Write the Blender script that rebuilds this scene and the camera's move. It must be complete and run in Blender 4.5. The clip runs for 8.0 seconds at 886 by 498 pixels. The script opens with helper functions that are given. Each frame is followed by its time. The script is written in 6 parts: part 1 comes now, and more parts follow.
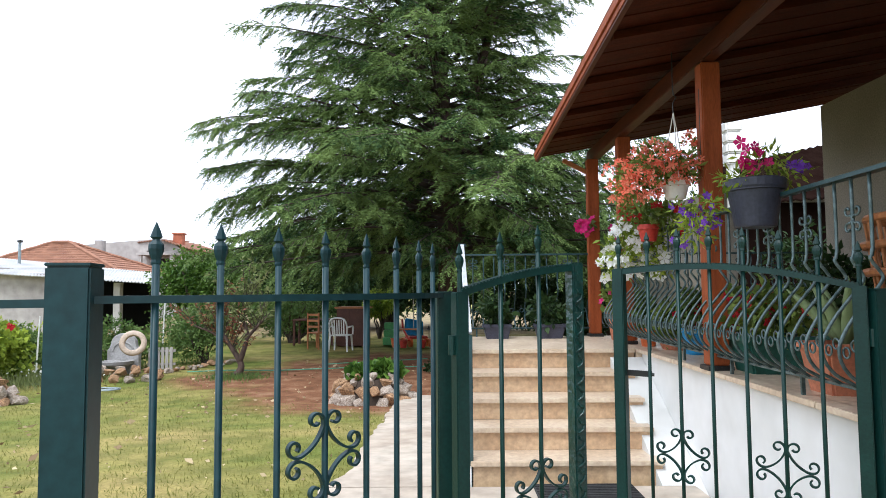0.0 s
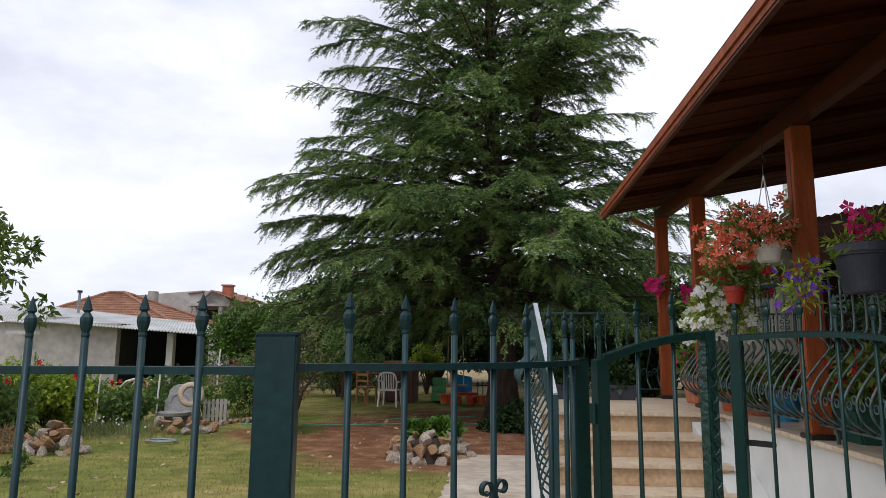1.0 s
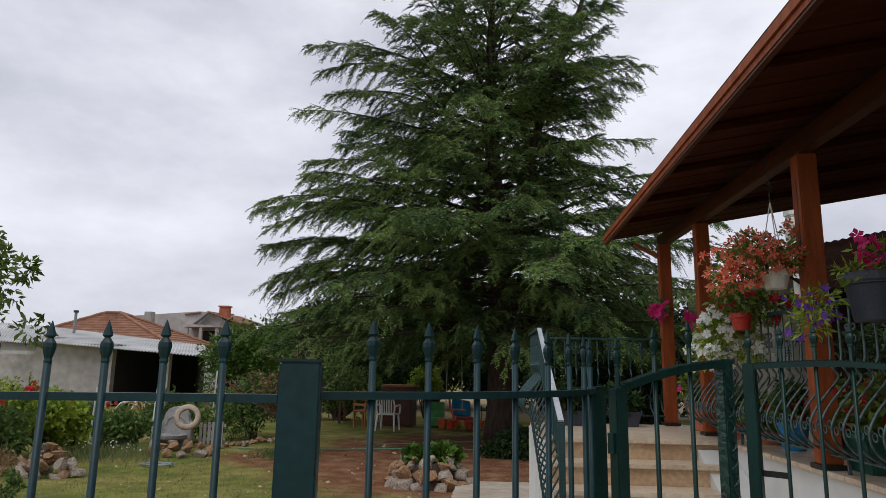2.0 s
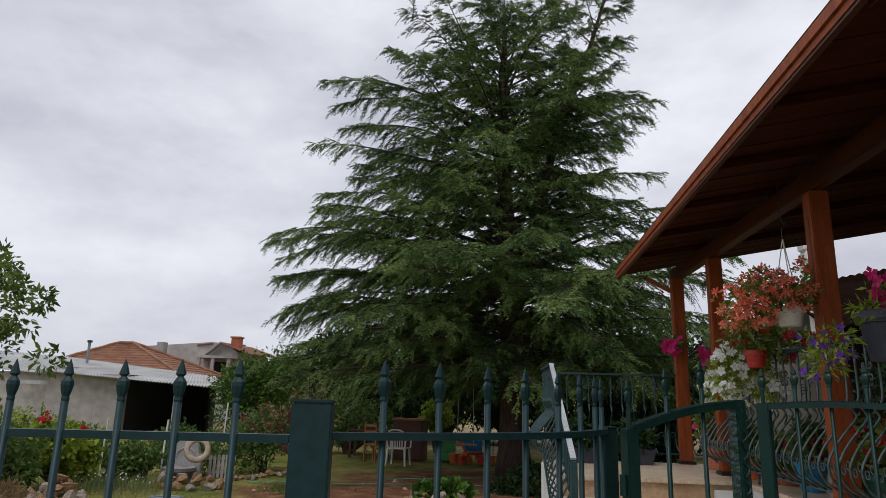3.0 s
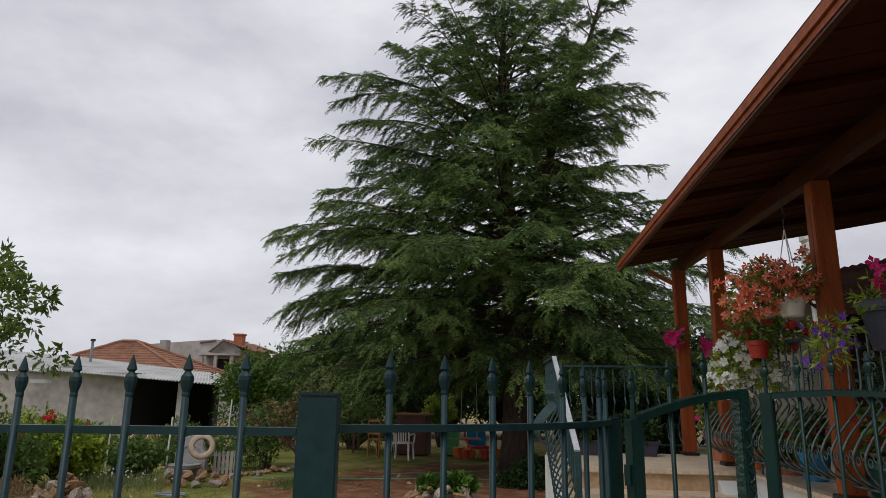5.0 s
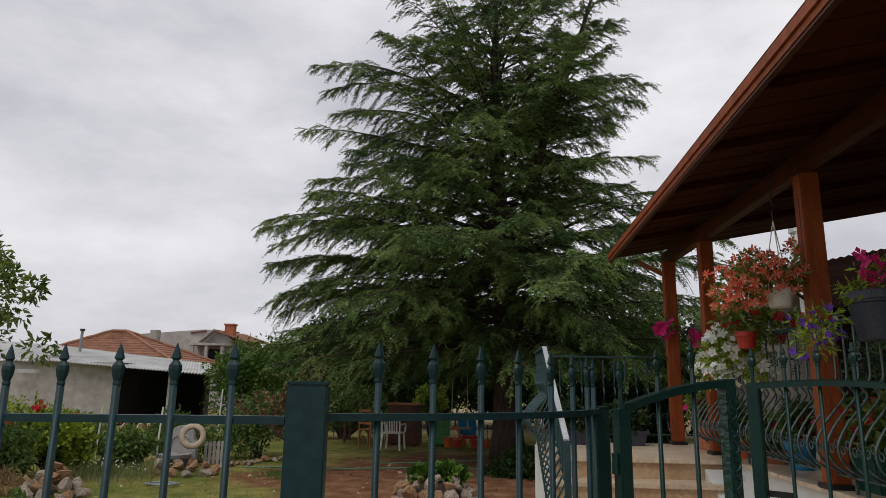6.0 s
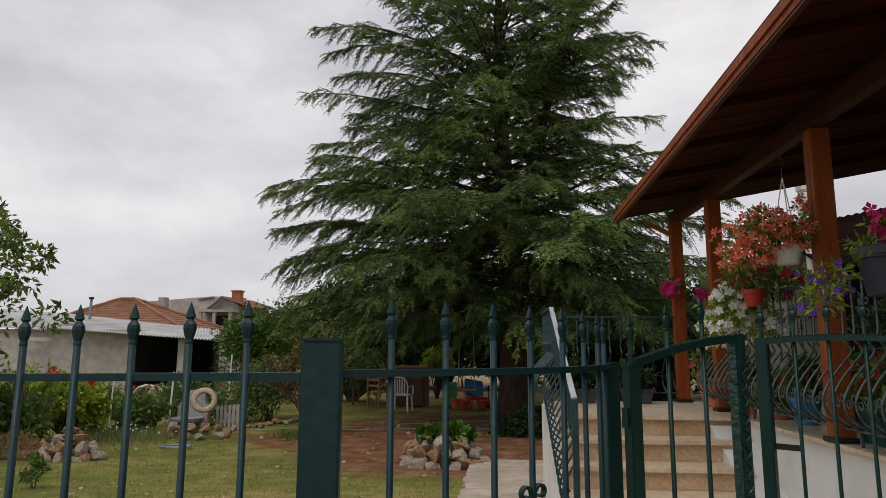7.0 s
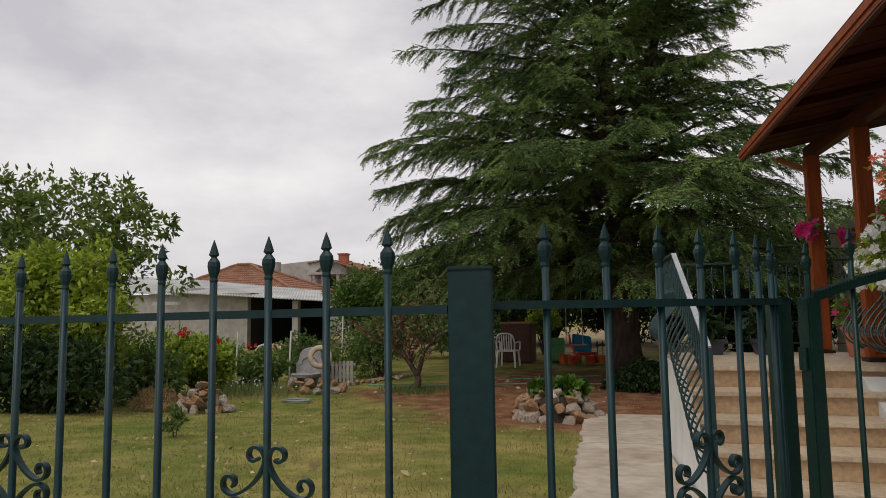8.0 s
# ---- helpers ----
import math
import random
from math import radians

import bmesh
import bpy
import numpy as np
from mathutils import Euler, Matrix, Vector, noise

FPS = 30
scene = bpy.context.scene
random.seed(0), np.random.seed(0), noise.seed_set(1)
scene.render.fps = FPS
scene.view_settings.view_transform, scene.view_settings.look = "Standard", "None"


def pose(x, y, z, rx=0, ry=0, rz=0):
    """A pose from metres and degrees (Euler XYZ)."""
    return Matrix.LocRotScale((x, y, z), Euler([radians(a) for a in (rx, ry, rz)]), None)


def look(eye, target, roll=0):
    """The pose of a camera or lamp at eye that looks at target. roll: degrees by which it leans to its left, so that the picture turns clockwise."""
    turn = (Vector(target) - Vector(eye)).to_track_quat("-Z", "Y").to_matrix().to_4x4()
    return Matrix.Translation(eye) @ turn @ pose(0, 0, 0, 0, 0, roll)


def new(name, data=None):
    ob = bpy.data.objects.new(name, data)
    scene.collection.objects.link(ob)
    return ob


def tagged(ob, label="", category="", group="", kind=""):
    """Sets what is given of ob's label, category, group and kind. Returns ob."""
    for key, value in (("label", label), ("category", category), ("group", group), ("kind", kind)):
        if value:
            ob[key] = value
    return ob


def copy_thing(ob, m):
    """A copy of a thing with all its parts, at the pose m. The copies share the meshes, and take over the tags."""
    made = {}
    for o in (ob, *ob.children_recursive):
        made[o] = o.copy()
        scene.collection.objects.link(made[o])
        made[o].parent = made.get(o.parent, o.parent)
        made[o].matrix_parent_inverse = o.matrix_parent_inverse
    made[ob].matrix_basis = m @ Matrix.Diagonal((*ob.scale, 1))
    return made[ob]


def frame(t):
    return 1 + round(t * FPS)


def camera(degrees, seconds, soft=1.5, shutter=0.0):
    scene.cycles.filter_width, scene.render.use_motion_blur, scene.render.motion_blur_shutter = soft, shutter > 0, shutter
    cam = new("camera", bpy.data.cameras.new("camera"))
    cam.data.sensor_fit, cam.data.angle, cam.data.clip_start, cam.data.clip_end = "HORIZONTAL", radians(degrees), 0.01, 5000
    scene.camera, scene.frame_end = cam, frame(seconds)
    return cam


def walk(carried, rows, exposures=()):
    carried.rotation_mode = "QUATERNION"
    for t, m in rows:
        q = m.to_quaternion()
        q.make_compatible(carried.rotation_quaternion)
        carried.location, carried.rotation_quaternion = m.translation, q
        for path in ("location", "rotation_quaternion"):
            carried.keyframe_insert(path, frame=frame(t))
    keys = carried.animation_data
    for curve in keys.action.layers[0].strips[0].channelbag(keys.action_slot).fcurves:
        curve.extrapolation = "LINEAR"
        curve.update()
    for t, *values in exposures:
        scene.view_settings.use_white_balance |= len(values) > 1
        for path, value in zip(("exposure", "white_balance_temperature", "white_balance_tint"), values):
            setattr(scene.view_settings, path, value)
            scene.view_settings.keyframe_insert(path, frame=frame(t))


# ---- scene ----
cam = camera(68.8, 8.0, soft=0.65)
PATH = [
    (0, (0.005, 0.031, 1.347), (0.001, 2.027, 1.477), -0.4),
    (0.5, (-0.145, -0.007, 1.363), (-0.28, 1.977, 1.573), 1.4),
    (1, (-0.315, -0.026, 1.384), (-0.437, 1.949, 1.678), 0.5),
    (1.2, (-0.353, -0.018, 1.394), (-0.464, 1.949, 1.738), 0.8),
    (2.5, (-0.379, -0.027, 1.395), (-0.503, 1.933, 1.777), 1.3),
    (3, (-0.374, -0.047, 1.412), (-0.526, 1.894, 1.87), 1.5),
    (3.5, (-0.376, -0.048, 1.412), (-0.537, 1.89, 1.878), 1.7),
    (4, (-0.376, -0.058, 1.413), (-0.539, 1.874, 1.905), 1.5),
    (5.5, (-0.38, -0.053, 1.403), (-0.532, 1.897, 1.823), 0.7),
    (6, (-0.373, -0.054, 1.403), (-0.503, 1.898, 1.818), 0.9),
    (6.5, (-0.373, -0.049, 1.396), (-0.46, 1.919, 1.742), 0.6),
    (7, (-0.389, -0.046, 1.386), (-0.533, 1.925, 1.693), 0.2),
    (7.5, (-0.448, -0.012, 1.352), (-0.79, 1.947, 1.549), 0.0),
    (8, (-0.52, 0.113, 1.329), (-0.966, 2.054, 1.513), -0.9),
]
walk(cam, [(t, look(e, g, r)) for t, e, g, r in PATH],
     exposures=[(0.0, 1.56, 5850, 8), (0.3, 1.42, 5900, 8), (0.6, 1.08, 6000, 9), (0.9, 0.65, 6150, 10), (1.2, 0.4, 6200, 10), (2.3, 0.12, 6250, 10),
                (4.0, 0.06, 6350, 10), (5.5, 0.04, 6500, 10), (6.9, 0.05, 6700, 10), (8.0, 0.1, 6850, 10)])


# ---- light ----
world = bpy.data.worlds.new("overcast_sky")
scene.world = world
world.use_nodes = True
wn, wl = world.node_tree.nodes, world.node_tree.links
wn.clear()
w_out = wn.new("ShaderNodeOutputWorld")
w_bg = wn.new("ShaderNodeBackground")
w_sky = wn.new("ShaderNodeTexSky")
w_sky.sky_type, w_sky.sun_disc = "NISHITA", False
w_sky.sun_elevation, w_sky.sun_rotation = radians(48), radians(150)
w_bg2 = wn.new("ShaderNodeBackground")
w_bg.inputs["Strength"].default_value = 0.06
w_tc = wn.new("ShaderNodeTexCoord")
w_map = wn.new("ShaderNodeMapping")
w_map.inputs["Scale"].default_value = (1.0, 1.0, 2.2)
w_map.inputs["Rotation"].default_value = (0.0, 0.35, 0.6)
w_no = wn.new("ShaderNodeTexNoise")
w_no.inputs["Scale"].default_value, w_no.inputs["Detail"].default_value, w_no.inputs["Roughness"].default_value = 2.1, 8.0, 0.56
w_ramp = wn.new("ShaderNodeValToRGB")
w_ramp.color_ramp.elements[0].position, w_ramp.color_ramp.elements[0].color = 0.36, (0.56, 0.56, 0.62, 1)
w_ramp.color_ramp.elements[1].position, w_ramp.color_ramp.elements[1].color = 0.64, (0.88, 0.875, 0.915, 1)
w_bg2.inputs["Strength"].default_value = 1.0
w_add = wn.new("ShaderNodeMixShader")
w_add.inputs[0].default_value = 0.94
wl.new(w_tc.outputs["Generated"], w_map.inputs["Vector"])
wl.new(w_map.outputs["Vector"], w_no.inputs["Vector"])
wl.new(w_no.outputs["Fac"], w_ramp.inputs["Fac"])
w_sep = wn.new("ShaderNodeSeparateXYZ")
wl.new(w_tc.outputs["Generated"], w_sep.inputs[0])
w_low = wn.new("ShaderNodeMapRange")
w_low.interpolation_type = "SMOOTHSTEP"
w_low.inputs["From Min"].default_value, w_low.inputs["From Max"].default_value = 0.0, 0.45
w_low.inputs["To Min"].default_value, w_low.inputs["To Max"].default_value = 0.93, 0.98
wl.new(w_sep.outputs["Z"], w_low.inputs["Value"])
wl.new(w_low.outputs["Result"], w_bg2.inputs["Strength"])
wl.new(w_ramp.outputs["Color"], w_bg2.inputs["Color"])
wl.new(w_sky.outputs["Color"], w_bg.inputs["Color"])
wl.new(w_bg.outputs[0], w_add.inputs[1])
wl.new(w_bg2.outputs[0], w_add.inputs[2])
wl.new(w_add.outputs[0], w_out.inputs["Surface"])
sun = new("sun", bpy.data.lights.new("sun", "SUN"))
sun.data.energy, sun.data.angle, sun.data.color = 1.0, radians(25), (1.0, 0.97, 0.92)
sun.matrix_world = look((0, 0, 30), (6.0, 12.0, 8.0))


# ---- materials ----
def material(name, col, col2=None, rough=0.7, scale=6.0, fine=60.0, bump=0.15, metal=0.0, third=None, spec=0.4, stretch=(1, 1, 1)):
    """Two scales of colour change and fine relief, in metres."""
    m = bpy.data.materials.new(name)
    m.use_nodes = True
    n, l = m.node_tree.nodes, m.node_tree.links
    b = n["Principled BSDF"]
    b.inputs["Roughness"].default_value, b.inputs["Metallic"].default_value = rough, metal
    b.inputs["Specular IOR Level"].default_value = spec
    tc = n.new("ShaderNodeTexCoord")
    mp = n.new("ShaderNodeMapping")
    mp.inputs["Scale"].default_value = stretch
    l.new(tc.outputs["Object"], mp.inputs["Vector"])
    big, small = n.new("ShaderNodeTexNoise"), n.new("ShaderNodeTexNoise")
    big.inputs["Scale"].default_value, big.inputs["Detail"].default_value = scale, 5.0
    small.inputs["Scale"].default_value, small.inputs["Detail"].default_value = fine, 3.0
    l.new(mp.outputs[0], big.inputs["Vector"])
    l.new(mp.outputs[0], small.inputs["Vector"])
    c2 = col2 or tuple(c * 0.72 for c in col)
    ramp = n.new("ShaderNodeValToRGB")
    ramp.color_ramp.elements[0].position, ramp.color_ramp.elements[0].color = 0.33, (*c2, 1)
    ramp.color_ramp.elements[1].position, ramp.color_ramp.elements[1].color = 0.66, (*col, 1)
    if third:
        e = ramp.color_ramp.elements.new(0.78)
        e.color = (*third, 1)
    l.new(big.outputs["Fac"], ramp.inputs["Fac"])
    mix = n.new("ShaderNodeMix")
    mix.data_type, mix.blend_type = "RGBA", "OVERLAY"
    mix.inputs[0].default_value = 0.45
    l.new(ramp.outputs["Color"], mix.inputs[6])
    l.new(small.outputs["Fac"], mix.inputs[7])
    l.new(mix.outputs[2], b.inputs["Base Color"])
    if bump:
        bp = n.new("ShaderNodeBump")
        bp.inputs["Strength"].default_value, bp.inputs["Distance"].default_value = bump, 0.01
        l.new(small.outputs["Fac"], bp.inputs["Height"])
        l.new(bp.outputs["Normal"], b.inputs["Normal"])
    return m


def leaf_material(name, dark, light, rough=0.55, through_light=0.25, spec=0.16, patches=(1.3, 1.6, -0.55)):
    """Leaf or petal: colour differs from leaf to leaf, some light comes through."""
    m = bpy.data.materials.new(name)
    m.use_nodes = True
    n, l = m.node_tree.nodes, m.node_tree.links
    b = n["Principled BSDF"]
    b.inputs["Roughness"].default_value = rough
    b.inputs["Specular IOR Level"].default_value = spec
    ramp = n.new("ShaderNodeValToRGB")
    ramp.color_ramp.elements[0].color, ramp.color_ramp.elements[1].color = (*dark, 1), (*light, 1)
    geo = n.new("ShaderNodeNewGeometry")
    tc, no, ad = n.new("ShaderNodeTexCoord"), n.new("ShaderNodeTexNoise"), n.new("ShaderNodeMath")
    no.inputs["Scale"].default_value = patches[0]
    l.new(tc.outputs["Object"], no.inputs["Vector"])
    ad.operation = "MULTIPLY_ADD"
    ad.inputs[1].default_value = 0.6
    l.new(geo.outputs["Random Per Island"], ad.inputs[0])
    sub = n.new("ShaderNodeMath")
    sub.operation = "MULTIPLY_ADD"
    sub.inputs[1].default_value, sub.inputs[2].default_value = patches[1:]
    l.new(no.outputs["Fac"], sub.inputs[0])
    l.new(sub.outputs[0], ad.inputs[2])
    l.new(ad.outputs[0], ramp.inputs["Fac"])
    l.new(ramp.outputs["Color"], b.inputs["Base Color"])
    tr, mx = n.new("ShaderNodeBsdfTranslucent"), n.new("ShaderNodeMixShader")
    l.new(ramp.outputs["Color"], tr.inputs["Color"])
    mx.inputs[0].default_value = through_light
    l.new(b.outputs[0], mx.inputs[1])
    l.new(tr.outputs[0], mx.inputs[2])
    l.new(mx.outputs[0], n["Material Output"].inputs["Surface"])
    return m


M = {}
M["green_paint"] = material("green_paint", (0.009, 0.036, 0.042), (0.007, 0.027, 0.032), 0.42, 3, 40, 0.04, spec=0.28)
M["gate_paint"] = material("gate_paint", (0.006, 0.034, 0.029), (0.004, 0.023, 0.020), 0.40, 5, 90, 0.08, spec=0.32)
M["hammered"] = material("hammered_paint", (0.006, 0.042, 0.035), (0.0035, 0.026, 0.023), 0.3, 8, 45, 0.9, spec=0.6)
M["rail_paint"] = material("rail_paint", (0.024, 0.062, 0.066), (0.013, 0.038, 0.042), 0.42, 6, 80, 0.1)
M["silver_paint"] = material("silver_worn_paint", (0.14, 0.19, 0.19), (0.04, 0.07, 0.07), 0.38, 14, 90, 0.1, metal=0.4)
# pale grey paints in the sky's reflection on the stair handrail
M["reflecting_rail"] = material("pale_rail", (0.46, 0.48, 0.50), (0.36, 0.38, 0.40), 0.4, 5, 60, 0.05)
M["black_iron"] = material("black_iron", (0.02, 0.022, 0.022), None, 0.4, 6, 80, 0.1)
M["plaster"] = material("white_plaster", (0.72, 0.71, 0.68), (0.62, 0.62, 0.59), 0.9, 1.6, 3.0, 0.06)
M["beige_plaster"] = material("beige_plaster", (0.30, 0.27, 0.225), (0.25, 0.225, 0.19), 0.9, 1.2, 60, 0.2)
M["marble"] = material("beige_marble", (0.56, 0.40, 0.25), (0.43, 0.28, 0.16), 0.45, 3.0, 30, 0.08, third=(0.68, 0.60, 0.50))
M["tread"] = material("pale_marble", (0.62, 0.505, 0.375), (0.50, 0.385, 0.27), 0.35, 3.5, 30, 0.06)
M["wood"] = material("varnished_wood", (0.34, 0.085, 0.026), (0.22, 0.050, 0.015), 0.5, 2.2, 26, 0.15, spec=0.2, stretch=(9, 9, 1))
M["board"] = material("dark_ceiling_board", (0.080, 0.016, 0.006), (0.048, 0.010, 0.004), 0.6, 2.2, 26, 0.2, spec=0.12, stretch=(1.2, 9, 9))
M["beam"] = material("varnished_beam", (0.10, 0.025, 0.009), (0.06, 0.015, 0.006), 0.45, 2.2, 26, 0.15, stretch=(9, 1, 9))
M["roof_tile"] = material("clay_tile", (0.31, 0.15, 0.09), (0.21, 0.10, 0.06), 0.85, 3.0, 25, 0.3, third=(0.36, 0.21, 0.14))
M["concrete"] = material("path_concrete", (0.49, 0.425, 0.345), (0.37, 0.30, 0.23), 0.9, 1.3, 7, 0.2, third=(0.36, 0.26, 0.19))
M["shed_wall"] = material("grey_render", (0.42, 0.385, 0.36), (0.33, 0.30, 0.28), 0.95, 0.7, 3.5, 0.1)
M["shed_roof"] = material("fibre_cement", (0.55, 0.55, 0.54), (0.36, 0.36, 0.35), 0.9, 0.9, 20, 0.2)
M["far_wall"] = material("weathered_wall", (0.46, 0.43, 0.40), (0.30, 0.28, 0.26), 0.95, 0.5, 2.5, 0.1)
M["brick"] = material("chimney_brick", (0.40, 0.13, 0.07), (0.28, 0.09, 0.05), 0.9, 3, 25, 0.3)
M["rock"] = material("field_rock", (0.48, 0.29, 0.15), (0.15, 0.085, 0.05), 0.92, 10, 40, 0.9, third=(0.44, 0.35, 0.27))
M["grey_rock"] = material("grey_rock", (0.50, 0.43, 0.36), (0.20, 0.145, 0.10), 0.92, 9, 40, 0.9, third=(0.64, 0.58, 0.52))
M["grey_stone"] = material("cut_stone", (0.36, 0.35, 0.34), (0.24, 0.23, 0.22), 0.9, 4, 40, 0.4)
M["bark"] = material("cedar_bark", (0.085, 0.056, 0.042), (0.04, 0.027, 0.021), 0.95, 5, 30, 1.0, stretch=(2.5, 2.5, 0.6))
M["twig"] = material("branch_bark", (0.07, 0.052, 0.04), (0.035, 0.026, 0.02), 0.9, 8, 40, 0.5)
M["tyre_cream"] = material("cream_painted_rubber", (0.50, 0.40, 0.31), (0.38, 0.29, 0.22), 0.7, 5, 40, 0.2)
M["white_plastic"] = material("white_plastic", (0.74, 0.74, 0.73), (0.66, 0.66, 0.64), 0.4, 4, 40, 0.03)
M["pot_white"] = material("white_pot_plastic", (0.76, 0.75, 0.72), (0.68, 0.67, 0.63), 0.4, 6, 40, 0.03)
M["pot_grey"] = material("dark_grey_plastic", (0.048, 0.052, 0.078), (0.036, 0.039, 0.060), 0.45, 6, 60, 0.05)
M["pot_terra"] = material("terracotta", (0.52, 0.19, 0.10), (0.42, 0.15, 0.08), 0.75, 6, 50, 0.1)
M["pot_red"] = material("red_plastic", (0.52, 0.05, 0.035), (0.42, 0.04, 0.03), 0.4, 6, 50, 0.03)
M["pot_green"] = material("dark_green_plastic", (0.02, 0.10, 0.075), (0.015, 0.075, 0.055), 0.45, 6, 50, 0.03)
M["pot_blue"] = material("blue_plastic", (0.03, 0.26, 0.52), (0.02, 0.2, 0.42), 0.4, 6, 50, 0.03)
M["orange"] = material("orange_plastic", (0.62, 0.14, 0.035), (0.52, 0.11, 0.03), 0.4, 6, 50, 0.03)
M["lime"] = material("green_toy_plastic", (0.06, 0.32, 0.08), (0.05, 0.25, 0.06), 0.4, 6, 50, 0.03)
M["chair_wood"] = material("orange_wood", (0.42, 0.17, 0.06), (0.30, 0.11, 0.04), 0.5, 4, 40, 0.1)
M["cupboard"] = material("reddish_wood", (0.105, 0.036, 0.022), (0.07, 0.024, 0.015), 0.5, 4, 30, 0.1)
M["rubber_mat"] = material("rubber_mat", (0.035, 0.035, 0.035), (0.02, 0.02, 0.02), 0.85, 8, 60, 0.3)
M["hose"] = material("green_hose", (0.10, 0.30, 0.20), None, 0.5, 8, 60, 0.05)
M["hose_grey"] = material("grey_hose", (0.22, 0.26, 0.27), None, 0.5, 8, 60, 0.05)
M["straw"] = material("dry_straw", (0.46, 0.33, 0.17), (0.30, 0.20, 0.10), 0.95, 10, 60, 0.6)
M["soil"] = material("potting_soil", (0.05, 0.035, 0.025), None, 0.95, 10, 60, 0.6)
M["rope"] = material("pale_rope", (0.5, 0.47, 0.42), None, 0.9, 10, 60, 0.2)
# near-black colour carries the shade inside the shed bay and the window
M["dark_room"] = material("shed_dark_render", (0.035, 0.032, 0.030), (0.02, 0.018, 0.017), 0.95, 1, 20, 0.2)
M["cedar"] = leaf_material("cedar_needles", (0.017, 0.050, 0.016), (0.19, 0.272, 0.082), 0.6, 0.16, 0.12, (1.0, 2.6, -1.05))
M["walnut"] = leaf_material("walnut_leaf", (0.035, 0.075, 0.016), (0.20, 0.265, 0.06), 0.4, 0.35)
M["lime_leaf"] = leaf_material("bright_shrub_leaf", (0.06, 0.13, 0.018), (0.44, 0.53, 0.07), 0.45, 0.33)
M["shrub"] = leaf_material("shrub_leaf", (0.053, 0.112, 0.030), (0.180, 0.255, 0.068), 0.5, 0.3)
M["red_shrub"] = leaf_material("reddish_leaf", (0.156, 0.058, 0.039), (0.312, 0.156, 0.078), 0.5, 0.3)
M["round_leaf"] = leaf_material("glossy_round_tree_leaf", (0.020, 0.062, 0.012), (0.12, 0.21, 0.03), 0.45, 0.25)
M["dark_leaf"] = leaf_material("dark_hedge_leaf", (0.012, 0.032, 0.011), (0.042, 0.075, 0.022), 0.5, 0.2)
M["pot_leaf"] = leaf_material("pot_plant_leaf", (0.072, 0.132, 0.024), (0.288, 0.360, 0.084), 0.5, 0.3)
M["salmon"] = leaf_material("salmon_petal", (0.86, 0.08, 0.04), (0.95, 0.44, 0.28), 0.6, 0.45)
M["red_petal"] = leaf_material("red_petal", (0.42, 0.012, 0.03), (0.68, 0.03, 0.05), 0.6, 0.3)
M["pink_petal"] = leaf_material("magenta_petal", (0.50, 0.01, 0.12), (0.78, 0.04, 0.26), 0.6, 0.3)
M["white_petal"] = leaf_material("white_petal", (0.80, 0.80, 0.78), (0.92, 0.92, 0.91), 0.6, 0.35)
M["purple_petal"] = leaf_material("purple_petal", (0.09, 0.02, 0.30), (0.24, 0.08, 0.55), 0.6, 0.3)
M["agave"] = leaf_material("agave_leaf", (0.16, 0.24, 0.10), (0.36, 0.42, 0.22), 0.5, 0.2)
M["pale_shrub"] = leaf_material("pale_garden_leaf", (0.09, 0.13, 0.045), (0.27, 0.30, 0.12), 0.5, 0.3)
# brown of the roof tiles; also stands for shade on the eave wall
M["dark_tile_and_shade"] = material("dark_brown_tile", (0.016, 0.009, 0.007), (0.010, 0.005, 0.004), 0.95, 3, 25, 0.3, spec=0.0)
M["grass"] = leaf_material("grass_blade", (0.12, 0.15, 0.032), (0.24, 0.225, 0.062), 0.6, 0.3)


# ---- mesh helpers ----
def part(name, bm, mat, parent=None, label="", smooth=False):
    """One bmesh as one mesh object, under a thing or a part."""
    me = bpy.data.meshes.new(name)
    bm.normal_update()
    bm.to_mesh(me)
    bm.free()
    me.materials.append(mat)
    if smooth:
        me.shade_smooth()
    ob = new(name, me)
    if parent is not None:
        ob.parent = parent
    return tagged(ob, label)


def share(name, me, parent, m):
    """Another object on a mesh that exists."""
    ob = new(name, me)
    ob.parent = parent
    ob.matrix_basis = m
    return ob


def thing(name, at, label, category, group="", kind="", rz=0):
    ob = new(name)
    ob.empty_display_size = 0.1
    ob.matrix_world = pose(*at, 0, 0, rz)
    return tagged(ob, label, category, group, kind)


def box(bm, x0, y0, z0, x1, y1, z1, bevel=0.0):
    r = bmesh.ops.create_cube(bm, size=1.0)["verts"]
    bmesh.ops.scale(bm, vec=(abs(x1 - x0), abs(y1 - y0), abs(z1 - z0)), verts=r)
    bmesh.ops.translate(bm, vec=((x0 + x1) / 2, (y0 + y1) / 2, (z0 + z1) / 2), verts=r)
    if bevel:
        es = list({e for v in r for e in v.link_edges})
        bmesh.ops.bevel(bm, geom=es, offset=bevel, segments=2, affect="EDGES")
    return bm


def boxes(*rows, bevel=0.0):
    bm = bmesh.new()
    for r in rows:
        box(bm, *r, bevel=bevel)
    return bm


